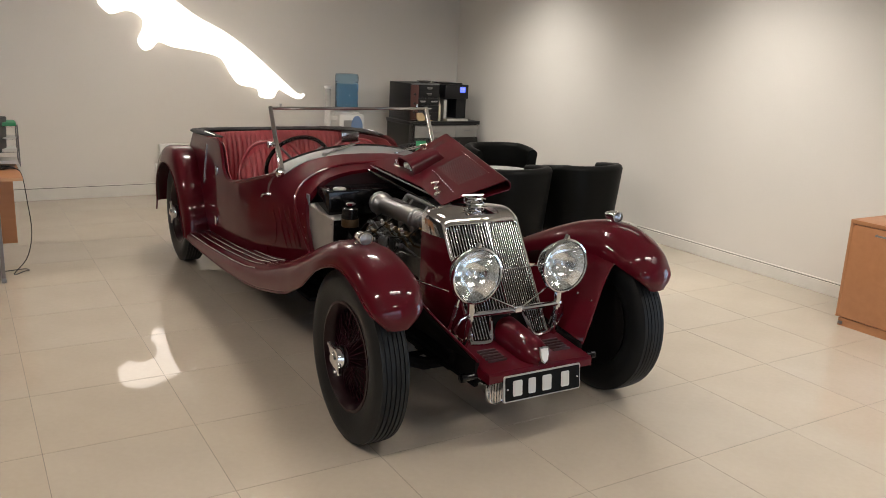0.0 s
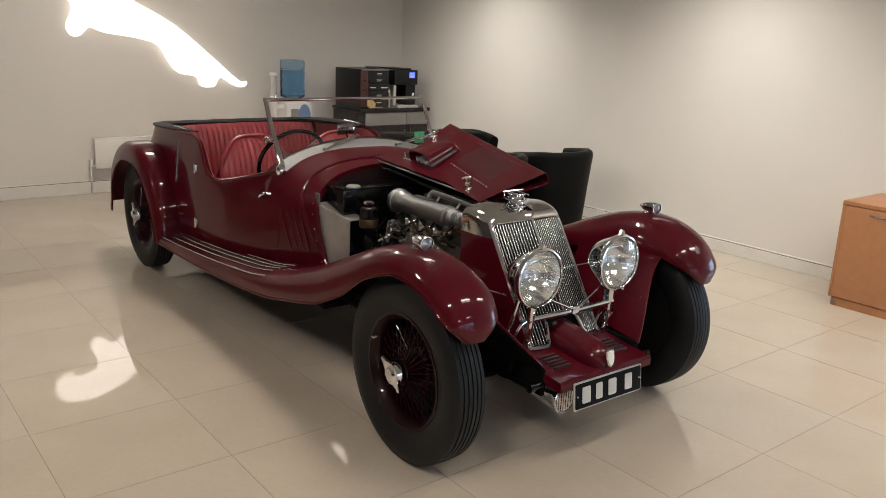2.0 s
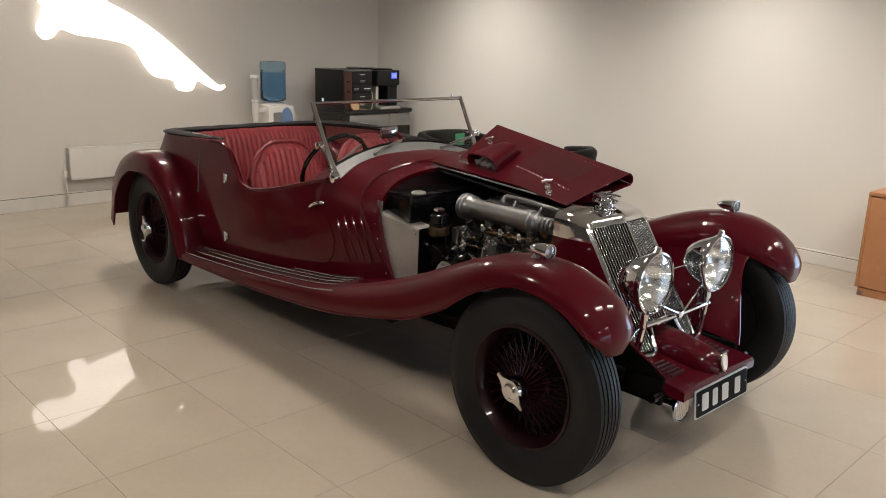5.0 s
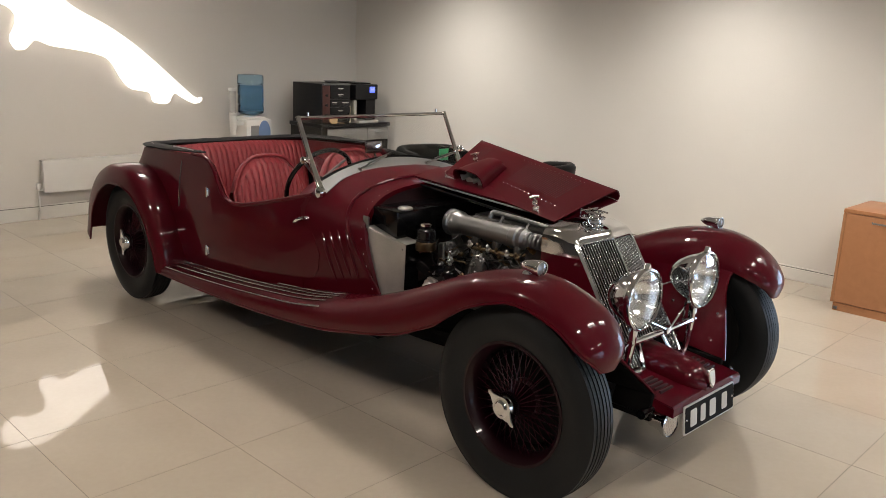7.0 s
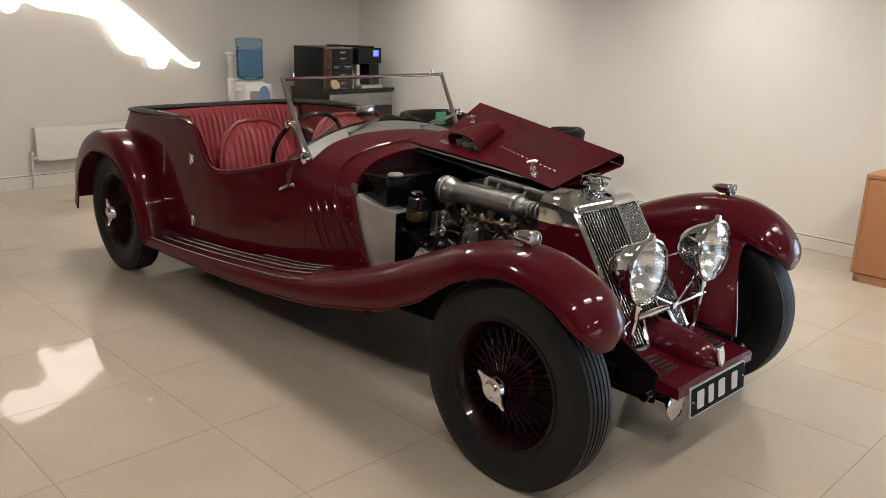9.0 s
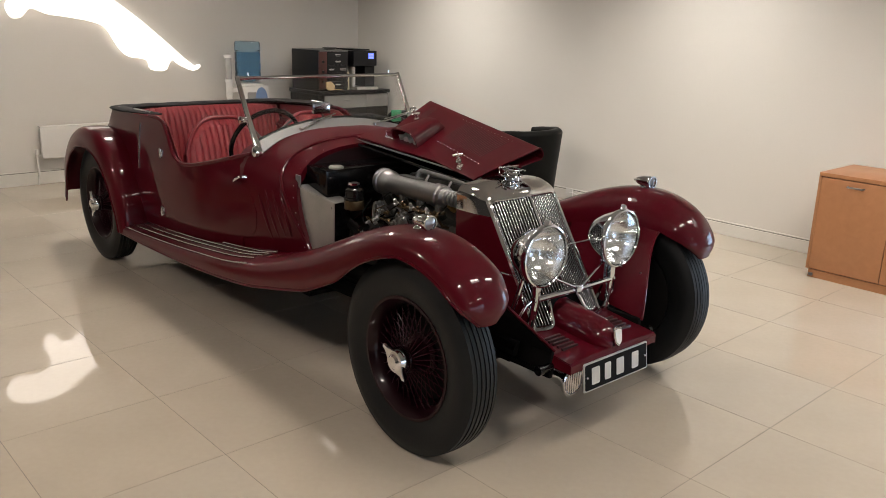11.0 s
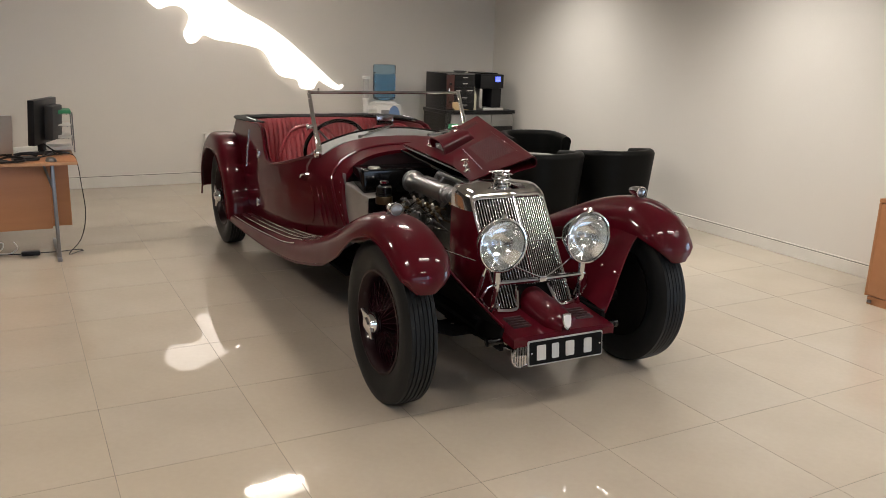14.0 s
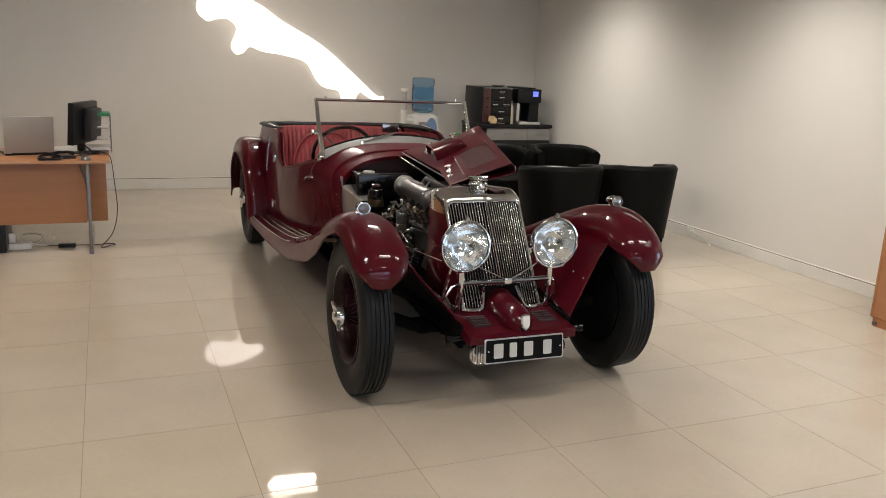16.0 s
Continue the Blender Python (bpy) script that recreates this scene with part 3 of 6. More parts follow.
M_BULB = paint("bulb_glass", (0.7, 0.7, 0.66), 0.1, vary=0.02)


# ---- radiator, lamps and front of the car ----
def face_x(y, z):
    """The sloping, slightly veed front of the radiator."""
    return 0.142 - 0.645 * (z - 0.40) + 0.05 * (1 - abs(y) / 0.21)


def top_z(y):
    return 0.886 + 0.010 * (1 - abs(y) / 0.2)


def shell_front(n=10):
    left = [(face_x(-0.205, z), -0.205, z) for z in (0.40, 0.50, 0.60, 0.70, 0.80, 0.848)]
    bend = [(0, -0.205 + 0.035 * (1 - math.cos(a)), 0.852 + 0.036 * math.sin(a)) for a in np.linspace(0.25, math.pi / 2, 6)]
    top = [(0, y, top_z(y)) for y in np.linspace(-0.14, 0, 5)]
    half = left + bend + top
    half = [(face_x(y, z), y, z) for _, y, z in half]
    return half + [(x, -y, z) for x, y, z in half[-2::-1]]


front_edge = shell_front()
nf = len(front_edge)


def shell_rear():
    pts = []
    for x, y, z in front_edge:
        k = min(1.0, max(0.0, (z - 0.80) / 0.08))
        pts.append((-0.305, y * 1.07, z + k * (0.008 + 0.014 * (1 - (y / 0.21) ** 2))))
    return pts


rear_edge = shell_rear()


def shell_rows(sel):
    rows = []
    for k in range(7):
        f = k / 6
        row = []
        for i in sel:
            a, b = np.array(front_edge[i]), np.array(rear_edge[i])
            p = a + (b - a) * f
            bulge = math.sin(f * math.pi) * 0.008
            p = p + np.array([0, math.copysign(bulge, p[1]) if abs(p[1]) > 0.15 else 0, bulge if p[2] > 0.86 else 0])
            row.append(tuple(p))
        rows.append(row)
    return rows


radiator = part("radiator", grid([[(face_x(y, z) - 0.03, y, z) for z in np.linspace(0.40, 0.865, 6)] for y in np.linspace(-0.2, 0.2, 9)]), M_UNDER, car, "veed radiator with chromed slats", thick=0.01)
part("shell_cap", grid(shell_rows(range(4, nf - 4))), M_SHELL, radiator, "polished chrome radiator top", thick=0.003)
part("shell_side", grid(shell_rows(range(0, 5))), M_MAROON, radiator, thick=0.003)
part("shell_side", grid(shell_rows(range(nf - 5, nf))), M_MAROON, radiator, thick=0.003)
lower = lambda z: z - 0.032 * max(0.0, min(1.0, (z - 0.80) / 0.08))
band_in = [(face_x(y * 0.94, lower(z)) + 0.002, y * 0.94, lower(z)) for x, y, z in front_edge]
band_mid = [tuple((np.array(a) + np.array(b)) / 2 + np.array([0.006, 0, 0.002])) for a, b in zip(front_edge, band_in)]
part("grille_surround", grid([front_edge, band_mid, band_in]), M_SHELL, radiator, thick=0.003)
part("grille_frame", tube(band_in, 0.0045, 8), M_CHROME, radiator)
for s in (-1, 1):
    foot = [(face_x(s * 0.205, 0.40), s * 0.205, 0.40), (face_x(s * 0.15, 0.40), s * 0.15, 0.398), (face_x(s * 0.112, 0.41), s * 0.112, 0.405), (face_x(s * 0.10, 0.45), s * 0.098, 0.44), (face_x(s * 0.095, 0.50), s * 0.085, 0.49)]
    part("grille_frame", tube(spline(foot, 12), 0.010, 8), M_CHROME, radiator)
part("grille_spine", tube([(face_x(0, z) + 0.003, 0, z) for z in (0.5, 0.862)], 0.004, 6), M_CHROME, radiator)
for k in range(1, 16):
    for s in (-1, 1):
        y = s * (k - 0.5) * 0.0131
        z0 = 0.41 if abs(y) > 0.105 else 0.50
        z1 = top_z(y) - 0.034 if abs(y) < 0.18 else 0.845
        part("slat", tube([(face_x(y, z) - 0.006, y, z) for z in (z0, z1)], 0.0025, 8), M_SLAT, radiator)
# filler cap with its bars
cap_g = [moved(lathe([(0.046, -0.012), (0.046, 0.004), (0.040, 0.008), (0.034, 0.010), (0.031, 0.022), (0.036, 0.026), (0.036, 0.034), (0.026, 0.040), (0.010, 0.042), (0.008, 0.052), (0, 0.054)], 28), pose(-0.21, 0, 0.905))]
for z, rad in ((0.934, 0.044), (0.958, 0.036)):
    cap_g.append(tube([(-0.21 + rad * 1.1 * math.cos(a), rad * math.sin(a), z) for a in np.linspace(0, math.tau, 25)[:-1]], 0.0038, 6, loop=True))
for dy in (-0.036, 0.036):
    cap_g.append(tube([(-0.21, dy * 1.15, 0.915), (-0.21, dy * 1.15, 0.936), (-0.21, dy, 0.958)], 0.004, 6))
    cap_g.append(tube([(-0.262, dy * 0.7, 0.93), (-0.258, dy * 0.7, 0.964), (-0.16, dy * 0.7, 0.958)], 0.0035, 6))
cap_g.append(tube([(-0.235, -0.055, 0.965), (-0.235, 0.06, 0.965)], 0.0035, 6))
part("filler_cap", joined(*cap_g), M_CHROME, radiator, "chromed radiator filler cap with looped bars")
part("nose_bead", moved(prism([(0.0, 0.008), (0.012, 0.0), (0.0, -0.008), (-0.03, 0.0)], 0.01, 0.003), pose(-0.12, 0, 0.868, 0, 20, 0)), M_CHROME, radiator)


def headlamp(y):
    m = pose(0.19, y, 0.716, 0, 90, 0)
    bowl = [(0.0, -0.142), (0.022, -0.139), (0.046, -0.126), (0.072, -0.098), (0.092, -0.063), (0.105, -0.030), (0.111, -0.012), (0.117, -0.010), (0.1215, 0.0), (0.1215, 0.010), (0.118, 0.017), (0.113, 0.019), (0.111, 0.012)]
    lampo = part("headlamp", moved(lathe(bowl, 44), m), M_CHROME, car, "large chromed round headlamp", 30)
    refl = [(0.109, 0.004), (0.10, -0.02), (0.082, -0.05), (0.055, -0.078), (0.025, -0.093), (0.0, -0.096)]
    rows = [[((r := rad * (1 + 0.005 * math.cos(11 * a) * min(1, rad / 0.06))) * math.cos(a), r * math.sin(a), z) for a in np.linspace(0, math.tau, 89)] for rad, z in refl]
    part("reflector", moved(grid(rows), m), M_REFLECT, lampo)
    rows = []
    for k in range(12):
        rad = 0.111 * (1 - k / 11) + 0.0005
        ring = []
        for q in range(72):
            a = math.tau * q / 72
            yy = rad * math.cos(a)
            ring.append((yy, rad * math.sin(a), 0.009 + 0.012 * (1 - (rad / 0.111) ** 2) + 0.0005 * abs(math.sin(yy * 170)) * min(1, k / 2)))
        rows.append(ring + ring[:1])
    part("lens", moved(grid(rows), m), M_LENS, lampo, "fluted clear glass lens", thick=0.004).visible_shadow = False
    part("bulb", moved(lathe([(0.0, -0.05), (0.012, -0.052), (0.016, -0.065), (0.012, -0.08), (0.008, -0.095)], 16), m), M_BULB, lampo)
    part("bulb_shield", moved(lathe([(0.0, -0.035), (0.014, -0.037), (0.018, -0.046), (0.018, -0.055)], 16), m), M_CHROME, lampo)
    part("peak", moved(prism([(-0.012, 0), (0.012, 0), (0.004, 0.02), (-0.004, 0.02)], 0.02, 0.003), pose(0.19, y, 0.836, 90, 0, 90)), M_CHROME, lampo)
    sg = 1 if y > 0 else -1
    stem = joined(
        tube([(0.165, y, 0.60), (0.165, y, 0.53), (0.15, y + sg * 0.006, 0.42), (0.13, y + sg * 0.01, 0.37)], [0.018, 0.015, 0.013, 0.016], 10),
        tube([(0.12, y + sg * 0.03, 0.61), (0.10, y + sg * 0.05, 0.50), (0.06, y + sg * 0.05, 0.40)], 0.009, 8),
        tube([(0.155, y, 0.535), (0.155, y + sg * 0.04, 0.52), (0.14, y + sg * 0.06, 0.47), (0.13, y + sg * 0.02, 0.41)], 0.006, 8),
    )
    part("bracket", stem, M_CHROME, lampo)
    part("stay", tube([(0.165, y - sg * 0.05, 0.625), (0.185, sg * 0.02, 0.552)], 0.004, 6), M_CHROME, lampo)
    return lampo


for y in (-0.227, 0.227):
    headlamp(y)
badge_bar = part("lamp_bar", tube([(0.165, -0.243, 0.537), (0.172, 0, 0.537), (0.165, 0.243, 0.537)], 0.013, 10), M_CHROME, car)
part("clamp", block(0.168, 0.192, -0.018, 0.018, 0.528, 0.556, 0.004), M_CHROME, badge_bar)
part("tie_wire", tube([(0.10, -0.15, 0.70), (0.10, 0.15, 0.70)], 0.003, 6), M_CHROME, car)
part("side_stay", tube([(0.10, -0.30, 0.63), (-0.05, -0.50, 0.70)], 0.004, 6), M_CHROME, car)

# apron between the dumb irons, with the blower cowl on it
rows = []
for k in range(9):
    x = 0.09 + (0.378 - 0.09) * k / 8
    z = 0.392 - 0.035 * (k / 8)
    rows.append([(x, y, z + 0.006 * math.cos(y / 0.26 * math.pi / 2)) for y in np.linspace(-0.262, 0.262, 13)])
rows.append([(0.386, y, 0.348) for y in np.linspace(-0.262, 0.262, 13)])
rows.append([(0.386, y, 0.318) for y in np.linspace(-0.262, 0.262, 13)])
apron = part("front_apron", grid(rows), M_MAROON, car, thick=0.004)
for s in (-1, 1):
    part("apron_side", grid([[(0.386, s * 0.262, 0.350), (0.09, s * 0.262, 0.392), (-0.30, s * 0.29, 0.43)], [(0.386, s * 0.262, 0.315), (0.09, s * 0.28, 0.34), (-0.30, s * 0.31, 0.33)]]), M_MAROON, car, thick=0.004)
    for k in range(5):
        # dark blocks stand in for the shade of open slots
        part("vent_slot", block(0.20 + 0.022 * k, 0.212 + 0.022 * k, s * 0.165 - 0.045, s * 0.165 + 0.045, 0.37 - 0.003 * k, 0.3895 - 0.0028 * k, 0.004), M_MAROON_DARK, apron, m=pose(0, 0, 0))
rows = []
for k in range(15):
    f = k / 14
    x = 0.02 + 0.365 * f
    r = 0.082 - 0.010 * f
    if f > 0.75:
        r *= math.sqrt(max(0.0, 1 - ((f - 0.75) / 0.262) ** 2))
    zc = 0.413 - 0.045 * f
    rows.append([(x, r * math.cos(a), zc + r * 1.02 * math.sin(a)) for a in np.linspace(-0.5, math.pi + 0.5, 19)])
part("blower_cowl", grid(rows), M_MAROON, car, thick=0.003)
shield = [(-0.022, 0.034), (0, 0.037), (0.022, 0.034), (0.023, 0.0), (0.016, -0.025), (0.0, -0.038), (-0.016, -0.025), (-0.023, 0.0)]
badge = part("badge", moved(prism(shield, 0.008, 0.003), pose(0.386, 0, 0.405, 78, 0, 90)), M_CHROME, car, "small white and chrome shield badge")
part("badge_face", moved(prism([(x * 0.78, y * 0.78) for x, y in shield], 0.002), pose(0.394, 0, 0.4065, 78, 0, 90)), M_WHITE, badge)
# number plate: letters given as plain bars
pm = pose(0.392, 0.0, 0.285, 84, 0, 90)
plate = part("number_plate", moved(prism(round_rect(0.392, 0.112, 0.008), 0.006, 0.002), pm), M_ALU, car, "black number plate with silver border and pale bars")
part("plate_face", moved(prism(round_rect(0.38, 0.100, 0.006), 0.002), pm @ pose(0, 0, 0.0055)), M_PLATE, plate)
for bx, bw in ((-0.130, 0.046), (-0.058, 0.036), (0.018, 0.046), (0.113, 0.042)):
    part("plate_bar", moved(prism(round_rect(bw, 0.066, 0.006), 0.002, 0.0006), pm @ pose(bx, 0, 0.0075)), M_LETTER, plate)
for bx in (-0.178, 0.178):
    part("plate_screw", moved(lathe([(0.005, 0), (0.004, 0.002), (0, 0.003)], 10), pm @ pose(bx, 0, 0.0075)), M_CHROME, plate)
# horns behind the plate
for s in (-1, 1):
    hm = pose(0.335, s * 0.185, 0.255, 0, 90, 0)
    horn = part("horn", moved(lathe([(0.0, -0.10), (0.03, -0.09), (0.042, -0.03), (0.055, -0.01), (0.057, 0.004), (0.052, 0.008), (0.05, 0.002), (0.0, 0.0)], 28), hm), M_CHROME, car, "round chromed horn with slotted front")
    for k in range(-3, 4):
        h = math.sqrt(0.048**2 - (k * 0.013) ** 2)
        part("horn_slat", tube([(0.339, s * 0.185 + k * 0.013, 0.255 - h), (0.339, s * 0.185 + k * 0.013, 0.255 + h)], 0.0035, 6), M_CHROME, horn)
    part("shackle_tube", moved(lathe([(0, 0), (0.014, 0), (0.015, 0.006), (0.015, 0.052), (0.019, 0.054), (0.019, 0.075), (0, 0.077)], 18), pose(0.30, s * 0.27, 0.325, -90 if s > 0 else 90, 0, 0)), M_BLACK, car)
    part("dumb_iron", tube([(0.36, s * 0.245, 0.325), (0.2, s * 0.25, 0.335), (-0.1, s * 0.27, 0.345)], [0.014, 0.018, 0.02], 10), M_BLACK, car)
    # dark panel added to black out the gap between apron and wheel
    part("dark_infill", block(-0.55, 0.30, s * 0.268 - 0.01, s * 0.268 + 0.01, 0.275, 0.392, 0.004), M_UNDER, car)
    part("leaf_spring", joined(*[block(-0.45 + 0.08 * k, 0.30 - 0.1 * k, s * 0.265 - 0.02, s * 0.265 + 0.02, 0.292 - 0.008 * k, 0.299 - 0.008 * k) for k in range(4)]), M_UNDER, car)
    part("track_rod", tube([(-0.12, -0.6, 0.28), (-0.12, 0.6, 0.28)], 0.012, 8), M_UNDER, car) if s > 0 else None

# inner valances from the wings down to the frame
for s in (-1, 1):
    span = [k for k, (p, _) in enumerate(INNER[s]) if k > 2 and -0.56 < p[0] < 0.185]
    picks = [INNER[s][span[round(k * (len(span) - 1) / 24)]] for k in range(25)]
    foot = spline([(0.309, 0.268, 0.386), (0.25, 0.28, 0.39), (0.12, 0.30, 0.395), (0.0, 0.31, 0.40), (-0.2, 0.33, 0.40), (-0.4, 0.35, 0.40), (-0.55, 0.36, 0.40)], 24)
    rows = []
    for (a, t), b in zip(picks, foot):
        b = b * (1, s, 1)
        t0, t1 = t / np.linalg.norm(t) * 0.22, (b - a) * 1.1 + np.array([0, 0, 0.02])
        rows.append([tuple(a * (2 * v**3 - 3 * v * v + 1) + t0 * (v**3 - 2 * v * v + v) + b * (3 * v * v - 2 * v**3) + t1 * (v**3 - v * v)) for v in np.linspace(0, 1, 13)])
    val = part("wing_valance", grid(rows), M_MAROON, car, thick=0.003)
    part("valance_edge", tube(rows[0], 0.005, 6), M_MAROON, val)
    part("valance_lining", grid([[(x - 0.006, y + s * 0.007, z - 0.006) for x, y, z in r] for r in rows]), M_UNDER, val, "black underside", thick=0.002)
    for q in (3, 8, 13):
        x, y, z = rows[q][7]
        part("bolt", moved(lathe([(0.006, 0), (0.005, 0.003), (0, 0.004)], 10), pose(x, y - s * 0.002, z + 0.003, 45 * s, 0, 0)), M_CHROME, val)

# side lamps on the front wings
for s in (-1, 1):
    lamp_m = pose(0.014 if s < 0 else 0.0, s * 0.66, 0.872, 0, 90, 0) @ Matrix.Diagonal((0.88, 0.98, 0.88, 1))
    sl = part("side_lamp", moved(lathe([(0.0, -0.075), (0.008, -0.07), (0.02, -0.045), (0.028, -0.01), (0.031, 0.02), (0.033, 0.03), (0.031, 0.038), (0.027, 0.038)], 24), lamp_m), M_CHROME, car, "small torpedo-shaped chrome side lamp")
    part("lens", moved(lathe([(0.0285, 0.033), (0.015, 0.041), (0, 0.043)], 20), lamp_m), M_DULL, sl)
    part("foot", moved(lathe([(0.03, -0.01), (0.024, 0.008), (0.012, 0.02), (0.012, 0.03)], 16), pose(-0.01, s * 0.66, 0.838)), M_CHROME, sl)

# ---- raised bonnet half, laid back over the closed one ----
P1, P2, P3, P4 = (Vector(v) for v in ((-1.21, 0.09, 0.970), (-1.286, 0.454, 1.125), (-0.232, 0.182, 1.03), (-0.339, -0.099, 0.904)))
flap_n = (P4 - P1).cross(P2 - P1).normalized()


def flap(u, v, h=0.0):
    """A place on the flap: u along the car, v from its free edge to the fold."""
    return (P1 * (1 - u) + P4 * u) * (1 - v) + (P2 * (1 - u) + P3 * u) * v + flap_n * (h + 0.003 * math.sin(v * math.pi))


rows = []
for k in range(13):
    u = k / 12
    row = [flap(u, v) for v in np.linspace(0, 1, 13)]
    out = (row[-1] - row[-2]).normalized()
    for a in np.linspace(0.3, math.pi, 8):
        row.append(row[12] + out * 0.016 * math.sin(a) - flap_n * 0.026 * (1 - math.cos(a)))
    rows.append(row)
bonnet = part("bonnet_flap", grid(rows), M_MAROON, car, "raised louvred bonnet panel", thick=0.004)
# the flap's shaded inside is painted as a dark sheet below it
part("bonnet_shade_sheet", grid([[flap(u, v, -0.008) for v in np.linspace(0.01, 0.99, 9)] for u in np.linspace(0.005, 0.995, 9)]), M_UNDER, bonnet, "dark sheet added for the shade under the flap")
# louvres of the folded side panel, round the far fold
for k in range(7):
    u = 0.885 + 0.016 * k
    base, out = flap(u, 1.0), (flap(u, 1.0) - flap(u, 11 / 12)).normalized()
    turn = [base + out * 0.0185 * math.sin(a) - flap_n * 0.028 * (1 - math.cos(a)) for a in np.linspace(1.6, 2.9, 7)]
    part("fold_louvre", tube(turn, 0.0035, 6), M_BAND, bonnet)
# top panel under it, still on the centre hinge
A, D = Vector((-1.325, -0.040, 0.972)), Vector((-0.30, -0.02, 0.905))
rows = []
for k in range(13):
    u = k / 12
    a = A * (1 - u) + D * u
    k2 = min(1.0, u / 0.45) ** 2
    b = (a + Vector((0.02, 0.40, 0.03))) * (1 - k2) + (flap(u, 1.0) - flap_n * 0.053) * k2
    rows.append([a * (1 - v) + b * v + Vector((0, 0, 0.004 * math.sin(v * math.pi))) for v in np.linspace(0, 1, 7)])
part("bonnet_top_panel", grid(rows), M_MAROON, car, thick=0.004)
part("hinge_rod", tube([A + Vector((0.0, -0.01, -0.012)), D + Vector((0, -0.01, -0.012))], 0.0045, 8), M_STEEL, car)
part("drip_rail", tube([A + Vector((0.16, -0.06, -0.028)), D + Vector((-0.1, -0.06, -0.028))], 0.007, 8), M_BLACK, car)
# louvres pressed in the flap
du, dv = (P4 - P1).normalized(), (P2 - P1).normalized()


def louvre(u, v0, v1):
    w, ring = 0.0052, []
    for v in np.linspace(v0, v1, 5):
        c = flap(u, v)
        lift = 0.0018 if v0 + 0.01 < v < v1 - 0.01 else 0.0008
        ring.append([c - du * w * 0.9 + flap_n * 0.0005, c - du * w * 0.2 + flap_n * lift, c + du * w * 0.1 + flap_n * lift])
    blade = part("louvre", grid(ring), M_MAROON, bonnet, sharp=50)
    # the louvre's shaded opening is a dark strip
    part("slot", grid([[r[2], r[2] + du * w * 0.35 - flap_n * 0.0015] for r in ring]), M_MAROON_DARK, blade)


for k in range(25):
    louvre(0.455 + 0.0155 * k, 0.41, 0.89)
for k in range(4):
    louvre(0.085 + 0.0155 * k, 0.60, 0.90)
stud_turn = flap_n.to_track_quat("Z", "Y").to_matrix().to_4x4()
for k in range(13):
    part("rivet", moved(lathe([(0.0036, 0.0), (0.003, 0.0022), (0, 0.003)], 8), Matrix.Translation(flap(0.45 + 0.036 * k, 0.33 - 0.004 * k)) @ stud_turn), M_CHROME, bonnet)
for k in range(16):
    part("rivet", moved(lathe([(0.0026, 0.0), (0.002, 0.0014), (0, 0.0018)], 8), Matrix.Translation(flap(0.40 + 0.029 * k, 0.915)) @ stud_turn), M_CHROME, bonnet)
# carburettor scoop with an open mouth towards the free edge
rows = []
axis = (flap(0.307, 0.60) - flap(0.262, 0.03)).normalized()
cross = (flap(0.10, 0.02) - flap(0.37, 0.08)).normalized()
for k in range(13):
    f = k / 12
    c = flap(0.262 + 0.045 * f, 0.03 + 0.57 * f)
    wd, ht = 0.112 - 0.055 * f, (0.078 - 0.026 * f) * (1 if f < 0.88 else math.sqrt(max(0.0, 1 - ((f - 0.88) / 0.121) ** 2)))
    rows.append([c + cross * wd * math.copysign(abs(math.cos(a)) ** 0.55, math.cos(a)) + flap_n * (ht * abs(math.sin(a)) ** 0.55 + 0.001) for a in np.linspace(0, math.pi, 21)])
scoop = part("scoop", grid(rows), M_MAROON, bonnet, "maroon intake scoop with an open mouth", thick=0.005)
part("scoop_lip", tube(rows[0], 0.0035, 6), M_MAROON, scoop)
# black sheets paint the shade of the hollow behind the mouth
part("scoop_throat", grid([[flap(0.262, 0.035) + cross * q * 0.10 + flap_n * 0.0025 for q in np.linspace(-1, 1, 7)], [flap(0.288, 0.36) + cross * q * 0.07 + flap_n * 0.0025 for q in np.linspace(-1, 1, 7)], [flap(0.288, 0.36) + cross * q * 0.07 + flap_n * 0.055 for q in np.linspace(-1, 1, 7)]]), M_UNDER, scoop)
for k in range(4):
    c = flap(0.262, 0.08) + cross * (-0.070 + 0.045 * k) + flap_n * 0.012
    turn = cross * (0.012 if k % 2 else -0.01)
    part("intake_trumpet", joined(tube([c + turn, c + axis * 0.02, c + axis * 0.075 - turn + flap_n * 0.008], [0.019, 0.012, 0.011], 12), tube([c + axis * 0.03 - cross * 0.02 + flap_n * 0.02, c + axis * 0.045 + cross * 0.02 + flap_n * 0.024], 0.006, 8)), M_ALU, scoop, "cast alloy intake trumpet")


M_NICKEL = paint("worn_nickel", (0.78, 0.77, 0.75), 0.26, 1.0, vary=0.06)


def catch(u, v, turn):
    """A T-handled catch standing on the flap; turn is the bar's direction."""
    c = flap(u, v)
    up = (flap_n + dv * 0.15).normalized()
    g = joined(
        tube([c, c + up * 0.006, c + up * 0.008, c + up * 0.05], [0.016, 0.015, 0.007, 0.007], 10),
        tube([c + up * 0.052 - turn * 0.022, c + up * 0.056, c + up * 0.052 + turn * 0.022], [0.0075, 0.006, 0.0075], 10),
        tube([c + up * 0.026 - turn * 0.012, c + up * 0.026 + turn * 0.012], 0.009, 8),
        tube([c + flap_n * 0.004 - dv * 0.02, c + flap_n * 0.004 - dv * 0.02 + du * 0.035], 0.005, 8),
    )
    part("catch", g, M_NICKEL, bonnet, "chromed bonnet catch")


catch(0.815, 0.10, (du * 0.8 + dv * 0.6).normalized())
catch(0.15, 0.47, (du * 0.8 + dv * 0.6).normalized())
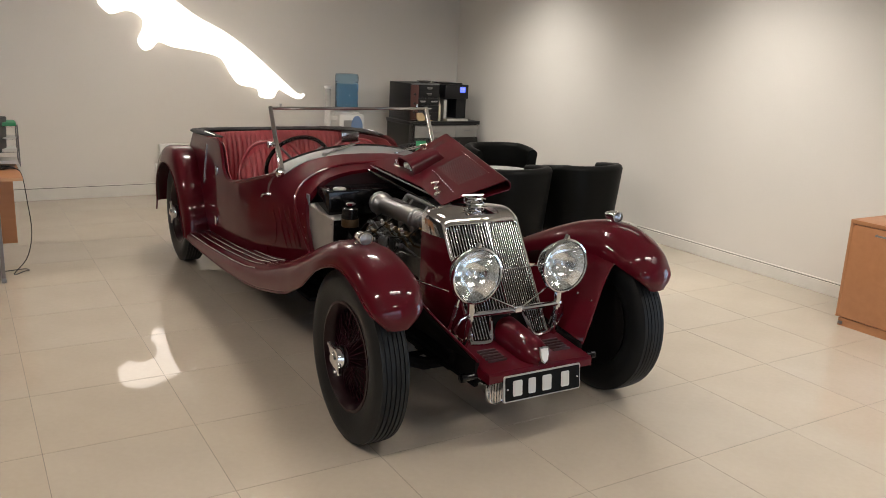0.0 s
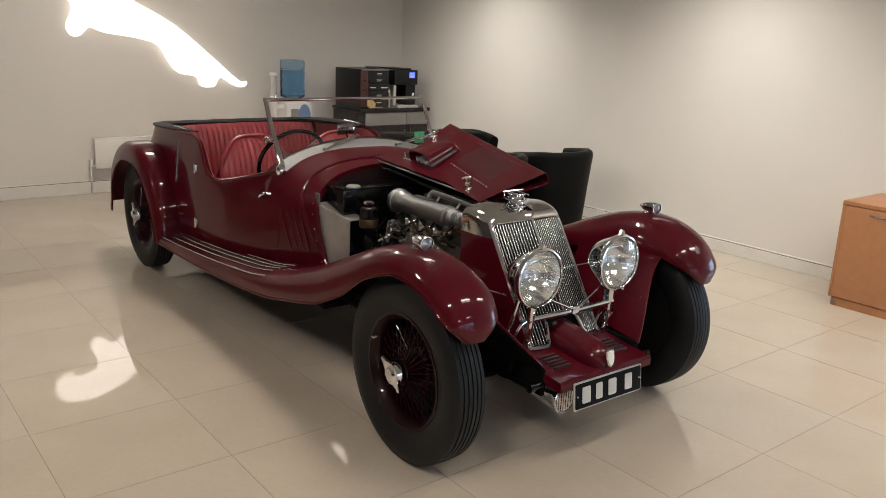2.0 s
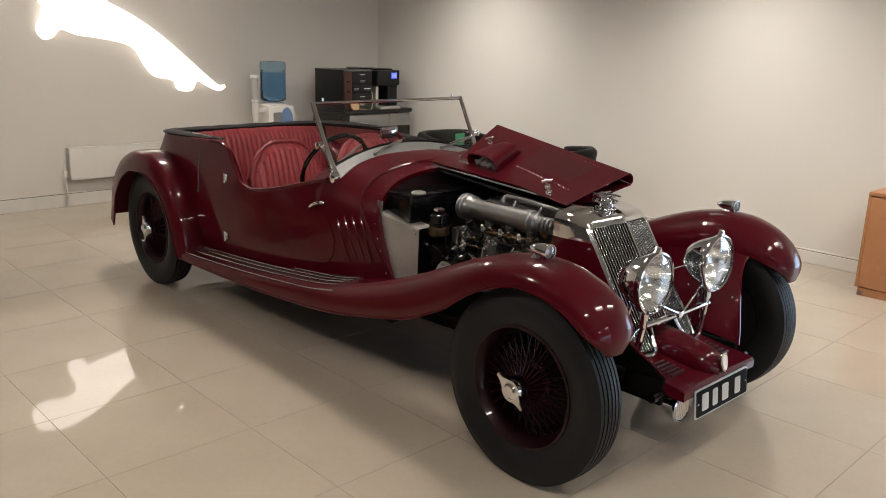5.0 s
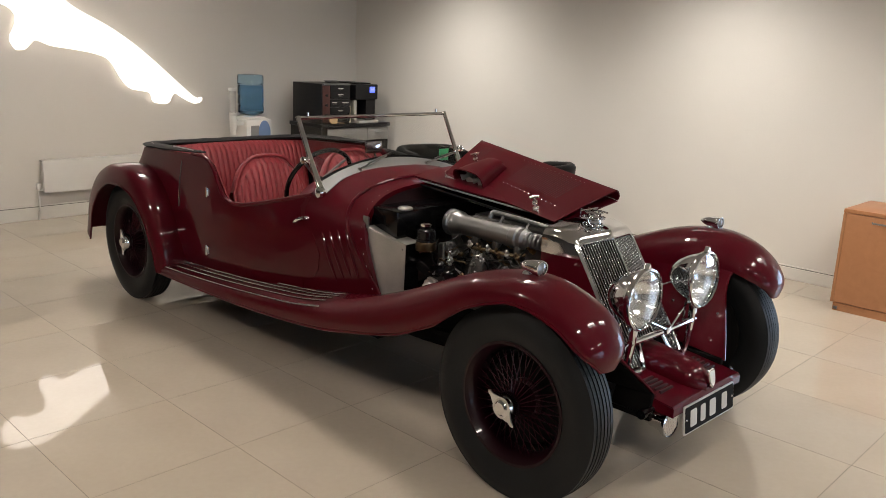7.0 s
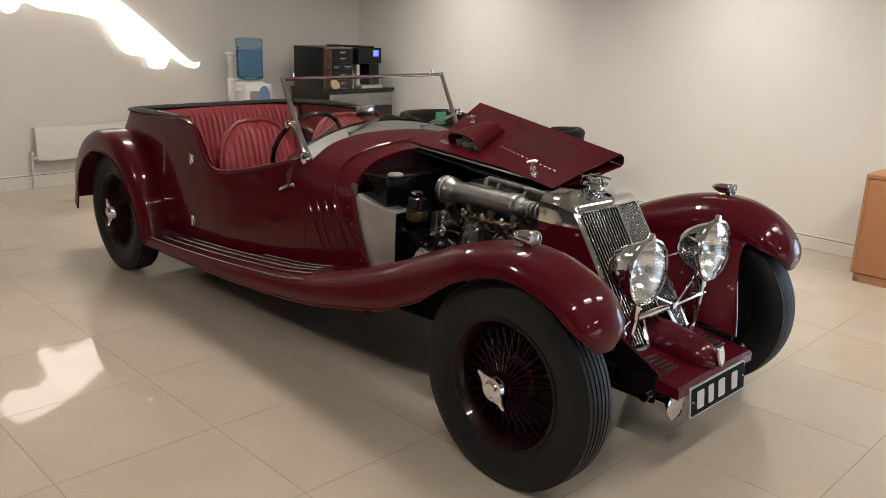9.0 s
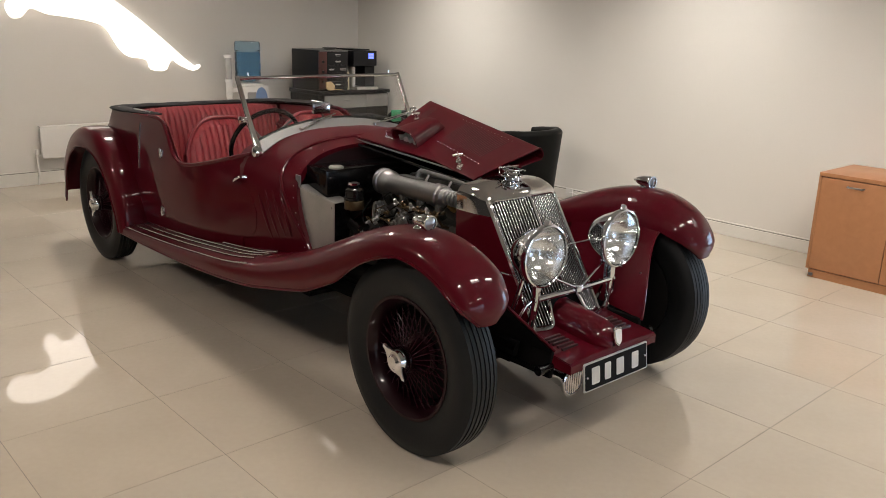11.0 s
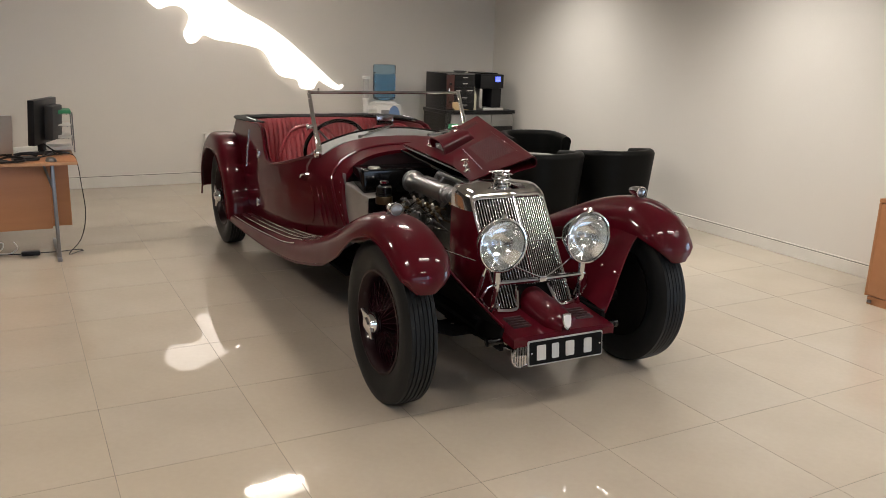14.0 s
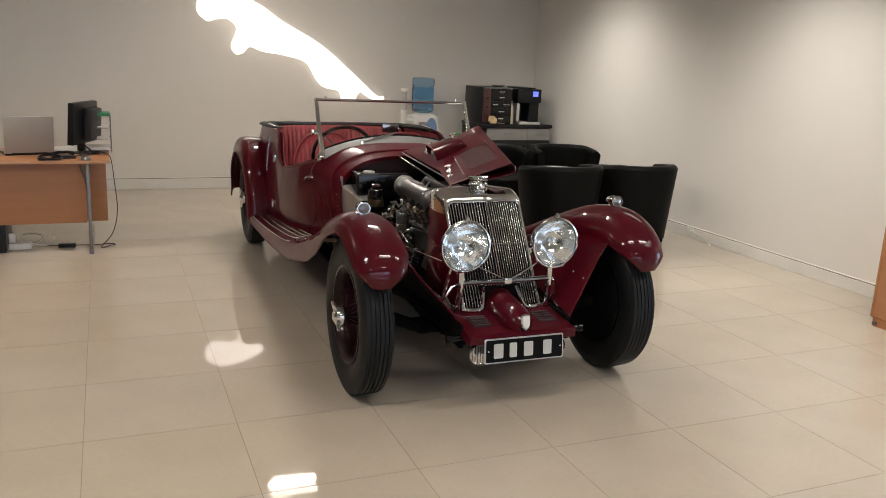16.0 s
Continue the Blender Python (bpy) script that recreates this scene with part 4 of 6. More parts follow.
part("edge_catch", joined(tube([flap(0.03, -0.02), flap(0.06, -0.03, 0.012), flap(0.14, -0.01, 0.008)], [0.006, 0.010, 0.006], 8), tube([flap(0.05, -0.02), flap(0.05, 0.01, 0.035)], 0.007, 8)), M_NICKEL, bonnet, "chromed catch on the free edge")

# ---- engine bay ----
M_BRONZE = paint("dull_bronze", (0.11, 0.075, 0.042), 0.4, 0.9, vary=0.25, scale=20)
M_SHEET = paint("sheet_aluminium", (0.44, 0.43, 0.41), 0.36, 0.75, vary=0.16, scale=10, fine=200, bump=0.08, rough_vary=0.3)
# the bulkhead takes the darkened maroon too
part("bulkhead", grid([hoop(-1.23, 0.470, 0.67, 0.93, 0.34), [(-1.23, 0.0, 0.6)] * NH]), M_MAROON_DARK, car)
part("bay_floor", block(-1.2, -0.3, -0.36, 0.36, 0.36, 0.38), M_UNDER, car)
tank = part("header_tank", block(-1.19, -1.005, -0.395, 0.36, 0.735, 0.868, 0.012), M_BLACK, car, "black enamelled tank with polished cap")
part("tank_cap", moved(lathe([(0.034, 0), (0.036, 0.006), (0.03, 0.012), (0.012, 0.015), (0, 0.015)], 24), pose(-1.03, -0.325, 0.868)), M_ALU, tank)
face = [(-1.17, -0.452, 0.775), (-0.945, -0.392, 0.722), (-0.95, -0.392, 0.50), (-1.10, -0.452, 0.455)]
flat = [[(x, y, z) for x, y, z in face + face[:1]], [tuple((np.array(p) - np.array((-1.04, -0.422, 0.62))) * (0.98, 1, 0.98) + np.array((-1.04, -0.425, 0.62))) for p in face + face[:1]], [(-1.04, -0.425, 0.62)] * 5]
side_box = part("side_box", grid([[(x, y + 0.085, z) for x, y, z in face + face[:1]], [(x, y + 0.004, z) for x, y, z in face + face[:1]]]), M_BLACK, car, "black box with plain sheet aluminium face", sharp=25)
part("box_face", grid(flat), M_SHEET, side_box, "plain sheet aluminium panel", sharp=25, thick=0.003)
part("box_lid", grid([[face[0], face[1]], [tuple(np.array(face[0]) + (0, 0.085, 0.002)), tuple(np.array(face[1]) + (0, 0.085, 0.002))]]), M_SHEET, side_box, thick=0.003)
part("box_tab", block(-1.178, -1.14, -0.455, -0.447, 0.772, 0.828, 0.001), M_STEEL, side_box)
for q in ((-1.15, 0.74), (-1.08, 0.49), (-0.96, 0.70)):
    part("box_screw", moved(lathe([(0.005, 0), (0.004, 0.002), (0, 0.003)], 8), pose(q[0], -0.455 + 0.27 * (q[0] + 1.17), q[1], 90, 0, 0)), M_STEEL, side_box)
part("filter_body", moved(lathe([(0.0, 0), (0.036, 0), (0.036, 0.045), (0.04, 0.048), (0.04, 0.058), (0.037, 0.06), (0.037, 0.095), (0.03, 0.102), (0.016, 0.104), (0.018, 0.118), (0.01, 0.124), (0, 0.125)], 24), pose(-0.885, -0.325, 0.70) @ Matrix.Diagonal((1.18, 1.18, 1.0, 1))), M_BLACK, car)
part("filter_band", moved(lathe([(0.0375, 0.0), (0.0385, 0.002), (0.0385, 0.04), (0.0375, 0.042)], 24), pose(-0.885, -0.325, 0.703) @ Matrix.Diagonal((1.2, 1.2, 1.0, 1))), M_BRONZE, car)
part("filter_nut", moved(lathe([(0.02, 0), (0.021, 0.008), (0.012, 0.012), (0, 0.012)], 6), pose(-0.885, -0.325, 0.815) @ Matrix.Diagonal((1.25, 1.25, 1.2, 1))), M_CHROME, car)
block_ob = part("engine", joined(block(-0.98, -0.36, -0.16, 0.16, 0.42, 0.70, 0.02), block(-0.95, -0.40, -0.10, 0.13, 0.70, 0.80, 0.02), block(-0.90, -0.45, 0.0, 0.12, 0.80, 0.84, 0.02)), M_ENGINE, car, "oily grey engine block with ribbed manifold")
tube_r = pose(-0.898, -0.157, 0.815) @ pose(0, 0, 0, 0, 90, 0) @ Matrix.Diagonal((0.92, 0.92, 0.97, 1))
part("intake_manifold", moved(lathe([(0.0, 0.0), (0.05, 0.0), (0.066, 0.006), (0.068, 0.03), (0.060, 0.034), (0.060, 0.046), (0.064, 0.05), (0.062, 0.07), (0.053, 0.08), (0.051, 0.10), (0.051, 0.40), (0.056, 0.405), (0.056, 0.44), (0.048, 0.446), (0.05, 0.47), (0.036, 0.48), (0.034, 0.50), (0.0, 0.50)], 32), tube_r), M_MANIFOLD, block_ob, "cast aluminium intake tube")
for k in range(4):
    part("coupling", moved(lathe([(0.028, 0), (0.034, 0.004), (0.034, 0.014), (0.028, 0.018)], 20), pose(-0.43 + 0.024 * k, -0.157, 0.817, 0, 90, 0)), M_STEEL, block_ob)
part("fuel_rail", joined(tube(spline([(-0.69, -0.115, 0.86), (-0.685, -0.105, 0.882), (-0.66, -0.10, 0.888), (-0.46, -0.085, 0.875), (-0.38, -0.08, 0.868), (-0.33, -0.08, 0.85)], 12), 0.0115, 10), tube([(-0.62, -0.13, 0.845), (-0.62, -0.10, 0.885)], 0.006, 6), tube([(-0.48, -0.12, 0.84), (-0.48, -0.09, 0.875)], 0.006, 6), block(-0.76, -0.62, -0.165, -0.13, 0.852, 0.866, 0.003)), M_MANIFOLD, block_ob)
for k in range(4):
    x = -0.84 + 0.125 * k
    part("intake_branch", tube(spline([(x, -0.165, 0.80), (x, -0.175, 0.76), (x, -0.15, 0.72)], 6), 0.020, 10), M_ENGINE, block_ob)
    part("plug", moved(lathe([(0.012, 0), (0.012, 0.02), (0.007, 0.025), (0.007, 0.05), (0, 0.052)], 8), pose(x + 0.05, -0.13, 0.76, 60, 0, 0)), M_BRASS, block_ob)
    part("plug_lead", tube(spline([(x + 0.05, -0.175, 0.785), (x + 0.02, -0.23, 0.74), (-0.80, -0.24, 0.68 - 0.01 * k), (-0.90, -0.22, 0.64)], 12), 0.0035, 6), M_BLACK, block_ob)
part("carburettor", joined(moved(lathe([(0.0, 0), (0.035, 0), (0.04, 0.03), (0.04, 0.09), (0.03, 0.11), (0, 0.115)], 20), pose(-0.62, -0.245, 0.60)), tube([(-0.62, -0.245, 0.66), (-0.62, -0.16, 0.68)], 0.026, 12)), M_ENGINE, block_ob, "dark cast carburettor")
part("dynamo", moved(lathe([(0, 0), (0.05, 0), (0.055, 0.01), (0.055, 0.16), (0.045, 0.17), (0.02, 0.18), (0.02, 0.22), (0, 0.22)], 24), pose(-0.88, -0.26, 0.57, 0, 72, -12)), M_BLACK, block_ob)
for k in range(9):
    x = -0.86 + 0.055 * k
    part("fitting", joined(moved(lathe([(0.011, 0), (0.013, 0.004), (0.013, 0.014), (0.007, 0.018), (0.007, 0.034), (0, 0.035)], 8), pose(x, -0.20 - 0.03 * (k % 3), 0.665 + 0.022 * ((k * 7) % 4), 50 + 25 * (k % 3), 20 * (k % 2), 0)), tube([(x, -0.20 - 0.03 * (k % 3), 0.67 + 0.022 * ((k * 7) % 4)), (x + 0.04, -0.17, 0.64)], 0.005, 6)), (M_BRONZE, M_STEEL, M_ENGINE)[k % 3], block_ob)
part("pump_body", joined(block(-0.86, -0.79, -0.34, -0.28, 0.53, 0.585, 0.012), moved(lathe([(0, 0), (0.022, 0), (0.022, 0.02), (0, 0.024)], 18), pose(-0.83, -0.34, 0.56, 90, 0, 0))), M_SHEET, block_ob)
part("steering_box", joined(block(-0.82, -0.70, -0.33, -0.24, 0.46, 0.58, 0.02), tube([(-0.76, -0.3, 0.55), (-1.2, -0.3, 0.70)], 0.022, 10)), M_UNDER, block_ob)
for k in range(7):
    g = spline([(-0.95 + 0.07 * k, -0.18 - 0.03 * (k % 3), 0.72), (-0.90 + 0.06 * k, -0.27 + 0.02 * (k % 2), 0.66 - 0.01 * k), (-0.84 + 0.065 * k, -0.25 - 0.02 * (k % 3), 0.58), (-0.80 + 0.06 * k, -0.2, 0.50)], 10)
    part("pipe", tube(g, 0.005 + 0.002 * (k % 3), 6), (M_BLACK, M_ENGINE, M_STEEL)[k % 3], block_ob)
gaiter = [(0.0, 0.0)] + [(0.036 - 0.0015 * (k // 2) if k % 2 else 0.028 - 0.0015 * (k // 2), 0.009 * k) for k in range(13)] + [(0.0, 0.11)]
part("ribbed_gaiter", moved(lathe(gaiter, 20), pose(-0.30, -0.29, 0.49, -14, 10, 0)), M_BLACK, block_ob, "ribbed black gaiter")
# injector rail under the intake tube
part("injector_rail", tube(spline([(-0.72, -0.215, 0.735), (-0.60, -0.225, 0.745), (-0.46, -0.22, 0.75), (-0.40, -0.20, 0.76)], 10), 0.008, 8), M_BRONZE, block_ob)
for k in range(6):
    x = -0.70 + 0.055 * k
    part("injector", joined(moved(lathe([(0.011, 0), (0.013, 0.003), (0.013, 0.012), (0.008, 0.015), (0.008, 0.03), (0.004, 0.034), (0, 0.034)], 8), pose(x, -0.222, 0.742, 25 + 10 * (k % 2), 0, 0)), tube([(x, -0.222, 0.74), (x + 0.012, -0.20, 0.70), (x + 0.02, -0.17, 0.69)], 0.006, 6)), (M_SHEET, M_BRONZE)[k % 2], block_ob)
part("branch_cover", moved(lathe([(0.0, 0), (0.028, 0.0), (0.032, 0.008), (0.032, 0.05), (0.022, 0.062), (0.022, 0.07), (0, 0.072)], 18), pose(-0.82, -0.335, 0.535, 75, 0, 20)), M_SHEET, block_ob)
part("fan_cowl", moved(lathe([(0.0, 0), (0.10, 0.0), (0.11, 0.03), (0.04, 0.06), (0, 0.06)], 24), pose(-0.35, 0, 0.62, 0, 90, 0)), M_UNDER, block_ob)

# small fittings crowded along the side of the engine
rng = random.Random(7)
for k in range(34):
    x, y, z = rng.uniform(-0.88, -0.44), rng.uniform(-0.33, -0.20), rng.uniform(0.56, 0.715)
    turn = pose(x, y, z, rng.uniform(20, 110), rng.uniform(-50, 50), 0)
    size = rng.uniform(0.006, 0.012)
    part("fitting", moved(lathe([(size, 0), (size * 1.15, size * 0.4), (size * 1.15, size), (size * 0.6, size * 1.3), (size * 0.55, size * 2.6), (0, size * 2.7)], 8), turn), (M_STEEL, M_SHEET, M_BRONZE, M_ENGINE)[k % 4], block_ob)
for k in range(10):
    x, y, z = rng.uniform(-0.86, -0.50), rng.uniform(-0.31, -0.24), rng.uniform(0.60, 0.70)
    run = [(x, y, z)]
    for _ in range(4):
        run.append((run[-1][0] + rng.uniform(-0.02, 0.06), run[-1][1] + rng.uniform(-0.02, 0.02), run[-1][2] + rng.uniform(-0.035, 0.02)))
    part("small_pipe", tube(spline(run, 12), rng.uniform(0.0022, 0.0036), 6), (M_STEEL, M_BRONZE, M_BLACK)[k % 3], block_ob)
# rivets along the lip of the engine opening
for k in range(1, 12):
    p = np.array(mouth[k]) * 0.8 + np.array(mouth[k - 1]) * 0.2
    part("lip_rivet", moved(lathe([(0.0042, 0), (0.0035, 0.0022), (0, 0.003)], 8), pose(p[0] - 0.022, p[1] - 0.004, p[2], 90, 0, 0)), M_SHEET, car)

# ---- door, hinges, handle, vents ----
for s in (-1, 1):
    rows = []
    for k in range(21):
        f = k / 20
        row = []
        for j in range(21):
            zb = 0.437 + 0.034 * f
            x_rear = -2.275
            z = zb + (interp(-2.275 + 0.75 * f, RIM) - zb) * j / 20
            x_front = interp(z, [(0.467, -1.49), (0.485, -1.44), (0.51, -1.41), (0.54, -1.395), (0.619, -1.39), (0.68, -1.42), (0.741, -1.465), (0.87, -1.54)])
            x = x_rear + (x_front - x_rear) * f
            z = min(z, interp(max(min(x, -1.5), -3.2), RIM) - 0.004)
            row.append((x, s * (side_y(x, z) + 0.003), z))
        rows.append(row)
    door = part("door", grid(rows), M_MAROON, car, thick=0.006)
    for z in (0.470, 0.795):
        part("hinge", joined(tube([(-2.280, s * (side_y(-2.28, z) + 0.012), z - 0.028), (-2.280, s * (side_y(-2.28, z) + 0.012), z + 0.028)], 0.009, 10), block(-2.298, -2.262, min(s * side_y(-2.28, z), s * (side_y(-2.28, z) + 0.01)), max(s * side_y(-2.28, z), s * (side_y(-2.28, z) + 0.01)), z - 0.02, z + 0.02, 0.002)), M_CHROME, door)
    hy = side_y(-1.5, 0.765)
    lever = [(-1.475, s * (hy + 0.030), 0.783), (-1.50, s * (hy + 0.036), 0.772), (-1.535, s * (hy + 0.034), 0.756), (-1.565, s * (hy + 0.028), 0.742)]
    part("door_handle", joined(tube([(-1.485, s * hy, 0.775), (-1.485, s * (hy + 0.03), 0.778)], [0.013, 0.008], 12), tube(lever, [0.006, 0.009, 0.010, 0.003], 10)), M_CHROME, door, "chromed lever door handle")
    for k in range(4):
        x0, z0 = -1.40 + 0.043 * k, 0.758 + 0.012 * k
        pts = [(x0 + 0.112 * f, s * (side_y(x0 + 0.112 * f, z0 - 0.26 * f) - 0.0015), z0 - 0.26 * f) for f in np.linspace(0, 1, 6)]
        part("vent_louvre", tube(pts, [0.003, 0.0075, 0.0085, 0.0085, 0.008, 0.003], 10), M_MAROON, body)
    part("rear_trim", tube([(-2.60, s * (side_y(-2.60, z) + 0.003), z) for z in (0.925, 0.80, 0.665)], 0.005, 6), M_BAND, body)

# ---- windscreen ----
def screen(y, z):
    return Vector((-1.452 - 0.53 * (z - 0.903), y, z))


def scuttle_z(y):
    """Height of the scuttle where the screen stands."""
    return 0.745 + 0.247 * (1 - min(1.0, abs(y) / 0.5405) ** 2.7) ** (1 / 2.7)


HALF = 0.502
ys = np.linspace(-0.495, 0.495, 21)
band = [[screen(y, max(scuttle_z(y), 0.90) - 0.004) + Vector((0.028, 0, 0)) for y in ys], [screen(y, max(scuttle_z(y), 0.90) + 0.012) + Vector((0.012, 0, 0)) for y in ys], [screen(y, 0.945 + 0.09 * (1 - (y / HALF) ** 2)) for y in ys]]
M_SCREEN_BASE = paint("silver_lacquer", (0.16, 0.16, 0.16), 0.5, 0.2, vary=0.04, scale=4)
windscreen = part("windscreen", grid(band), M_SCREEN_BASE, car, "flat glass windscreen in polished chrome frame", thick=0.006)
low = [screen(y, 0.945 + 0.09 * (1 - (y / HALF) ** 2)) for y in ys]
high = [screen(y, 1.238) for y in ys]
part("glass", grid([low, high]), M_GLASS, windscreen, "clear flat pane", 0, thick=0.005).visible_shadow = False
part("lower_rail", tube(low, 0.009, 8), M_BLACK, windscreen)
part("top_rail", tube([screen(-HALF, 1.242), screen(HALF, 1.242)], 0.009, 8), M_CHROME, windscreen)
for s in (-1, 1):
    part("pillar", tube([screen(s * HALF, 1.25), screen(s * HALF, 1.08), screen(s * (HALF - 0.005), 0.97), screen(s * HALF, 0.91) + Vector((0.02, 0, 0))], [0.012, 0.013, 0.016, 0.019], 12), M_SHELL, windscreen)
    part("pillar_foot", moved(lathe([(0.0, -0.02), (0.026, -0.018), (0.03, 0.0), (0.024, 0.014), (0.012, 0.02), (0, 0.021)], 20), pose(-1.432, s * 0.518, 0.905, 90 * (1 if s < 0 else -1), 0, 0)), M_CHROME, windscreen)
    k = screen(s * (HALF + 0.012), 1.05)
    part("pivot_knob", joined(moved(lathe([(0, 0), (0.014, 0.0), (0.016, 0.012), (0.01, 0.02), (0.018, 0.026), (0.018, 0.036), (0, 0.04)], 14), Matrix.Translation(k) @ pose(0, 0, 0, 90 if s < 0 else -90, 0, 0)), tube([k, k + Vector((-0.05, 0, 0.002))], 0.006, 8)), M_CHROME, windscreen)
    st = screen(s * 0.44, 1.252)
    part("stud", tube([st, st + Vector((0, 0, 0.016))], 0.006, 8), M_CHROME, windscreen)
for y0, y1 in ((-0.24, -0.03), (0.22, 0.465)):
    a = screen(y0, 1.0 - 0.12 * y0 * y0) + Vector((0.03, 0, 0.0))
    b = screen(y1, 1.045 if y1 < 0 else 1.03) + Vector((0.015, 0, 0))
    part("wiper", joined(tube([a - Vector((0.012, 0, 0.012)), a], 0.012, 8), tube([a, b], 0.005, 6), tube([a + (b - a) * 0.4 + Vector((-0.006, -0.02, 0.004)), b + Vector((-0.006, 0.03, 0.012))], 0.0035, 6)), M_CHROME, windscreen)
M_MIRROR = paint("mirror_shell", (0.36, 0.36, 0.37), 0.1, 1.0, vary=0.05)
part("rear_mirror", joined(block(-1.662, -1.645, -0.058, 0.052, 1.040, 1.102, 0.006), tube([(-1.65, 0.0, 1.04), (-1.62, 0.0, 0.995)], 0.006, 8)), M_MIRROR, car, "small dark driving mirror on the dash")

# ---- cockpit ----
part("dashboard", grid([[(-1.60, y, z) for y, z in [(p[1] * 0.965, p[2] - 0.02) for p in hoop(-1.6, 0.56, 0.80, 1.0, 0.8)[4:-4]]], [(-1.60, y, 0.72) for y in [p[1] * 0.965 for p in hoop(-1.6, 0.56, 0.80, 1.0, 0.8)[4:-4]]]]), M_BLACK, car, thick=0.01)
part("cockpit_floor", block(-3.2, -1.25, -0.5, 0.5, 0.40, 0.42), M_UNDER, car)
for s in (-1, 1):
    rows = []
    for x in np.linspace(-3.1, -1.55, 24):
        zt = interp(x, RIM) - 0.012
        rows.append([(x, s * (side_y(x, z) - 0.03), z) for z in np.linspace(zt, 0.43, 6)])
    part("side_trim", grid(rows), M_RED, car, thick=0.006)


def pleated(width, height, depth, arch, n=13, e=2.6):
    """A pleated squab standing in y, z with its face to +x; arch rounds its top."""
    m = n * 8
    rows = []
    for i in range(m + 1):
        y = -width / 2 + width * i / m
        q = abs(2 * y / width)
        top = height * (1 - arch * q**e)
        pl = 0.010 * abs(math.sin(math.pi * n * i / m)) ** 0.5
        row = []
        for j in range(11):
            f = j / 10
            bulge = depth * (0.55 + 0.45 * math.sin(math.pi * min(1, f * 1.02)) ** 0.5) * (1 - 0.35 * q**4)
            row.append((bulge * (1 if j < 10 else 0.6) + pl * (1 if 0 < j < 10 else 0), y, top * f))
        row += [(-0.01, y, top * 0.985), (-0.03, y, top * 0.9), (-0.03, y, 0)]
        rows.append(row)
    return grid(rows)


for y in (-0.30, 0.29):
    seat = part("front_seat", moved(pleated(0.45, 0.475, 0.09, 0.40, e=3.4), pose(-2.185, y, 0.505, 0, -12, 0)), M_RED, car, "red pleated leather bucket seat")
    roll = []
    for a in np.linspace(-1.0, 1.0, 25):
        yy = 0.228 * a
        roll.append(Vector((0.045, yy, 0.475 * (1 - 0.40 * abs(a) ** 3.4))))
    roll = [Vector((0.04, -0.228, 0.02))] + roll + [Vector((0.04, 0.228, 0.02))]
    part("seat_piping", tube(roll, 0.010, 8), M_RED, seat, m=pose(-2.185, y, 0.505, 0, -12, 0))
    part("seat_cushion", moved(pleated(0.44, 0.46, 0.10, 0.05), pose(-2.09, y, 0.45, 0, 82, 0)), M_RED, seat)
bench = part("rear_seat", moved(pleated(1.12, 0.47, 0.08, 0.04, 30), pose(-3.06, 0, 0.485, 0, -10, 0)), M_RED, car, "red pleated leather rear bench")
part("bench_cushion", moved(pleated(1.06, 0.42, 0.10, 0.02, 28), pose(-3.0, 0, 0.46, 0, 84, 0)), M_RED, bench)
# folded black hood round the tail
rows = []
rail = [(-2.42, 0.60), (-2.6, 0.625), (-2.9, 0.622), (-3.08, 0.605), (-3.17, 0.55), (-3.205, 0.40), (-3.22, 0.2), (-3.225, 0.0)]
rail = spline(rail, 26)
rail = [(x, -y) for x, y in rail] + [(x, y) for x, y in rail[-2::-1]]
for i, (x, y) in enumerate(rail):
    c = Vector((x, y, interp(max(min(x, -2.42), -3.27), RIM) + 0.014))
    fat = min(1.0, 0.35 + 0.11 * min(i, len(rail) - 1 - i))
    inward = Vector((-2.75 - x, -y, 0)).normalized() if abs(x + 2.75) + abs(y) > 0.01 else Vector((1, 0, 0))
    wob = 0.0012 * math.sin(i * 1.7)
    ring = []
    for k in range(10):
        a = k * math.tau / 10
        ring.append(c + inward * (0.030 + (0.055 * math.cos(a)) * fat) + Vector((0, 0, (0.014 * math.sin(a) + wob) * fat)))
    rows.append(ring)
hood = part("folded_hood", capped(rows), M_HOOD, car, "folded black canvas hood")
for s in (-1, 1):
    part("hood_bracket", tube([(-2.50, s * 0.60, 0.990), (-2.72, s * 0.612, 0.992)], 0.007, 8), M_CHROME, hood)
    part("hood_bracket", tube([(-3.12, s * 0.56, 0.968), (-3.0, s * 0.60, 0.972)], 0.007, 8), M_CHROME, hood)
# steering wheel
sw = Matrix.Translation((-1.735, -0.30, 0.895)) @ pose(0, 0, 0, 0, -65, 0)
wheel_ring = [sw @ Vector((0.195 * math.cos(a), 0.195 * math.sin(a), 0)) for a in np.linspace(0, math.tau, 41)[:-1]]
steer = part("steering_wheel", tube(wheel_ring, 0.012, 8, loop=True), M_BLACK, car, "black four-spoke steering wheel")
part("wheel_boss", moved(lathe([(0, 0.03), (0.025, 0.026), (0.032, 0.01), (0.032, -0.02), (0.018, -0.03), (0.018, -0.3), (0, -0.3)], 20), sw), M_BLACK, steer)
for k in range(4):
    a = radians(45 + 90 * k)
    part("wheel_spoke", tube([sw @ Vector((0.02 * math.cos(a), 0.02 * math.sin(a), 0.005)), sw @ Vector((0.19 * math.cos(a), 0.19 * math.sin(a), 0))], 0.007, 6), M_STEEL, steer)
part("green_tag", block(-1.56, -1.553, 0.40, 0.47, 0.985, 1.05, 0.002), M_GREEN, car)

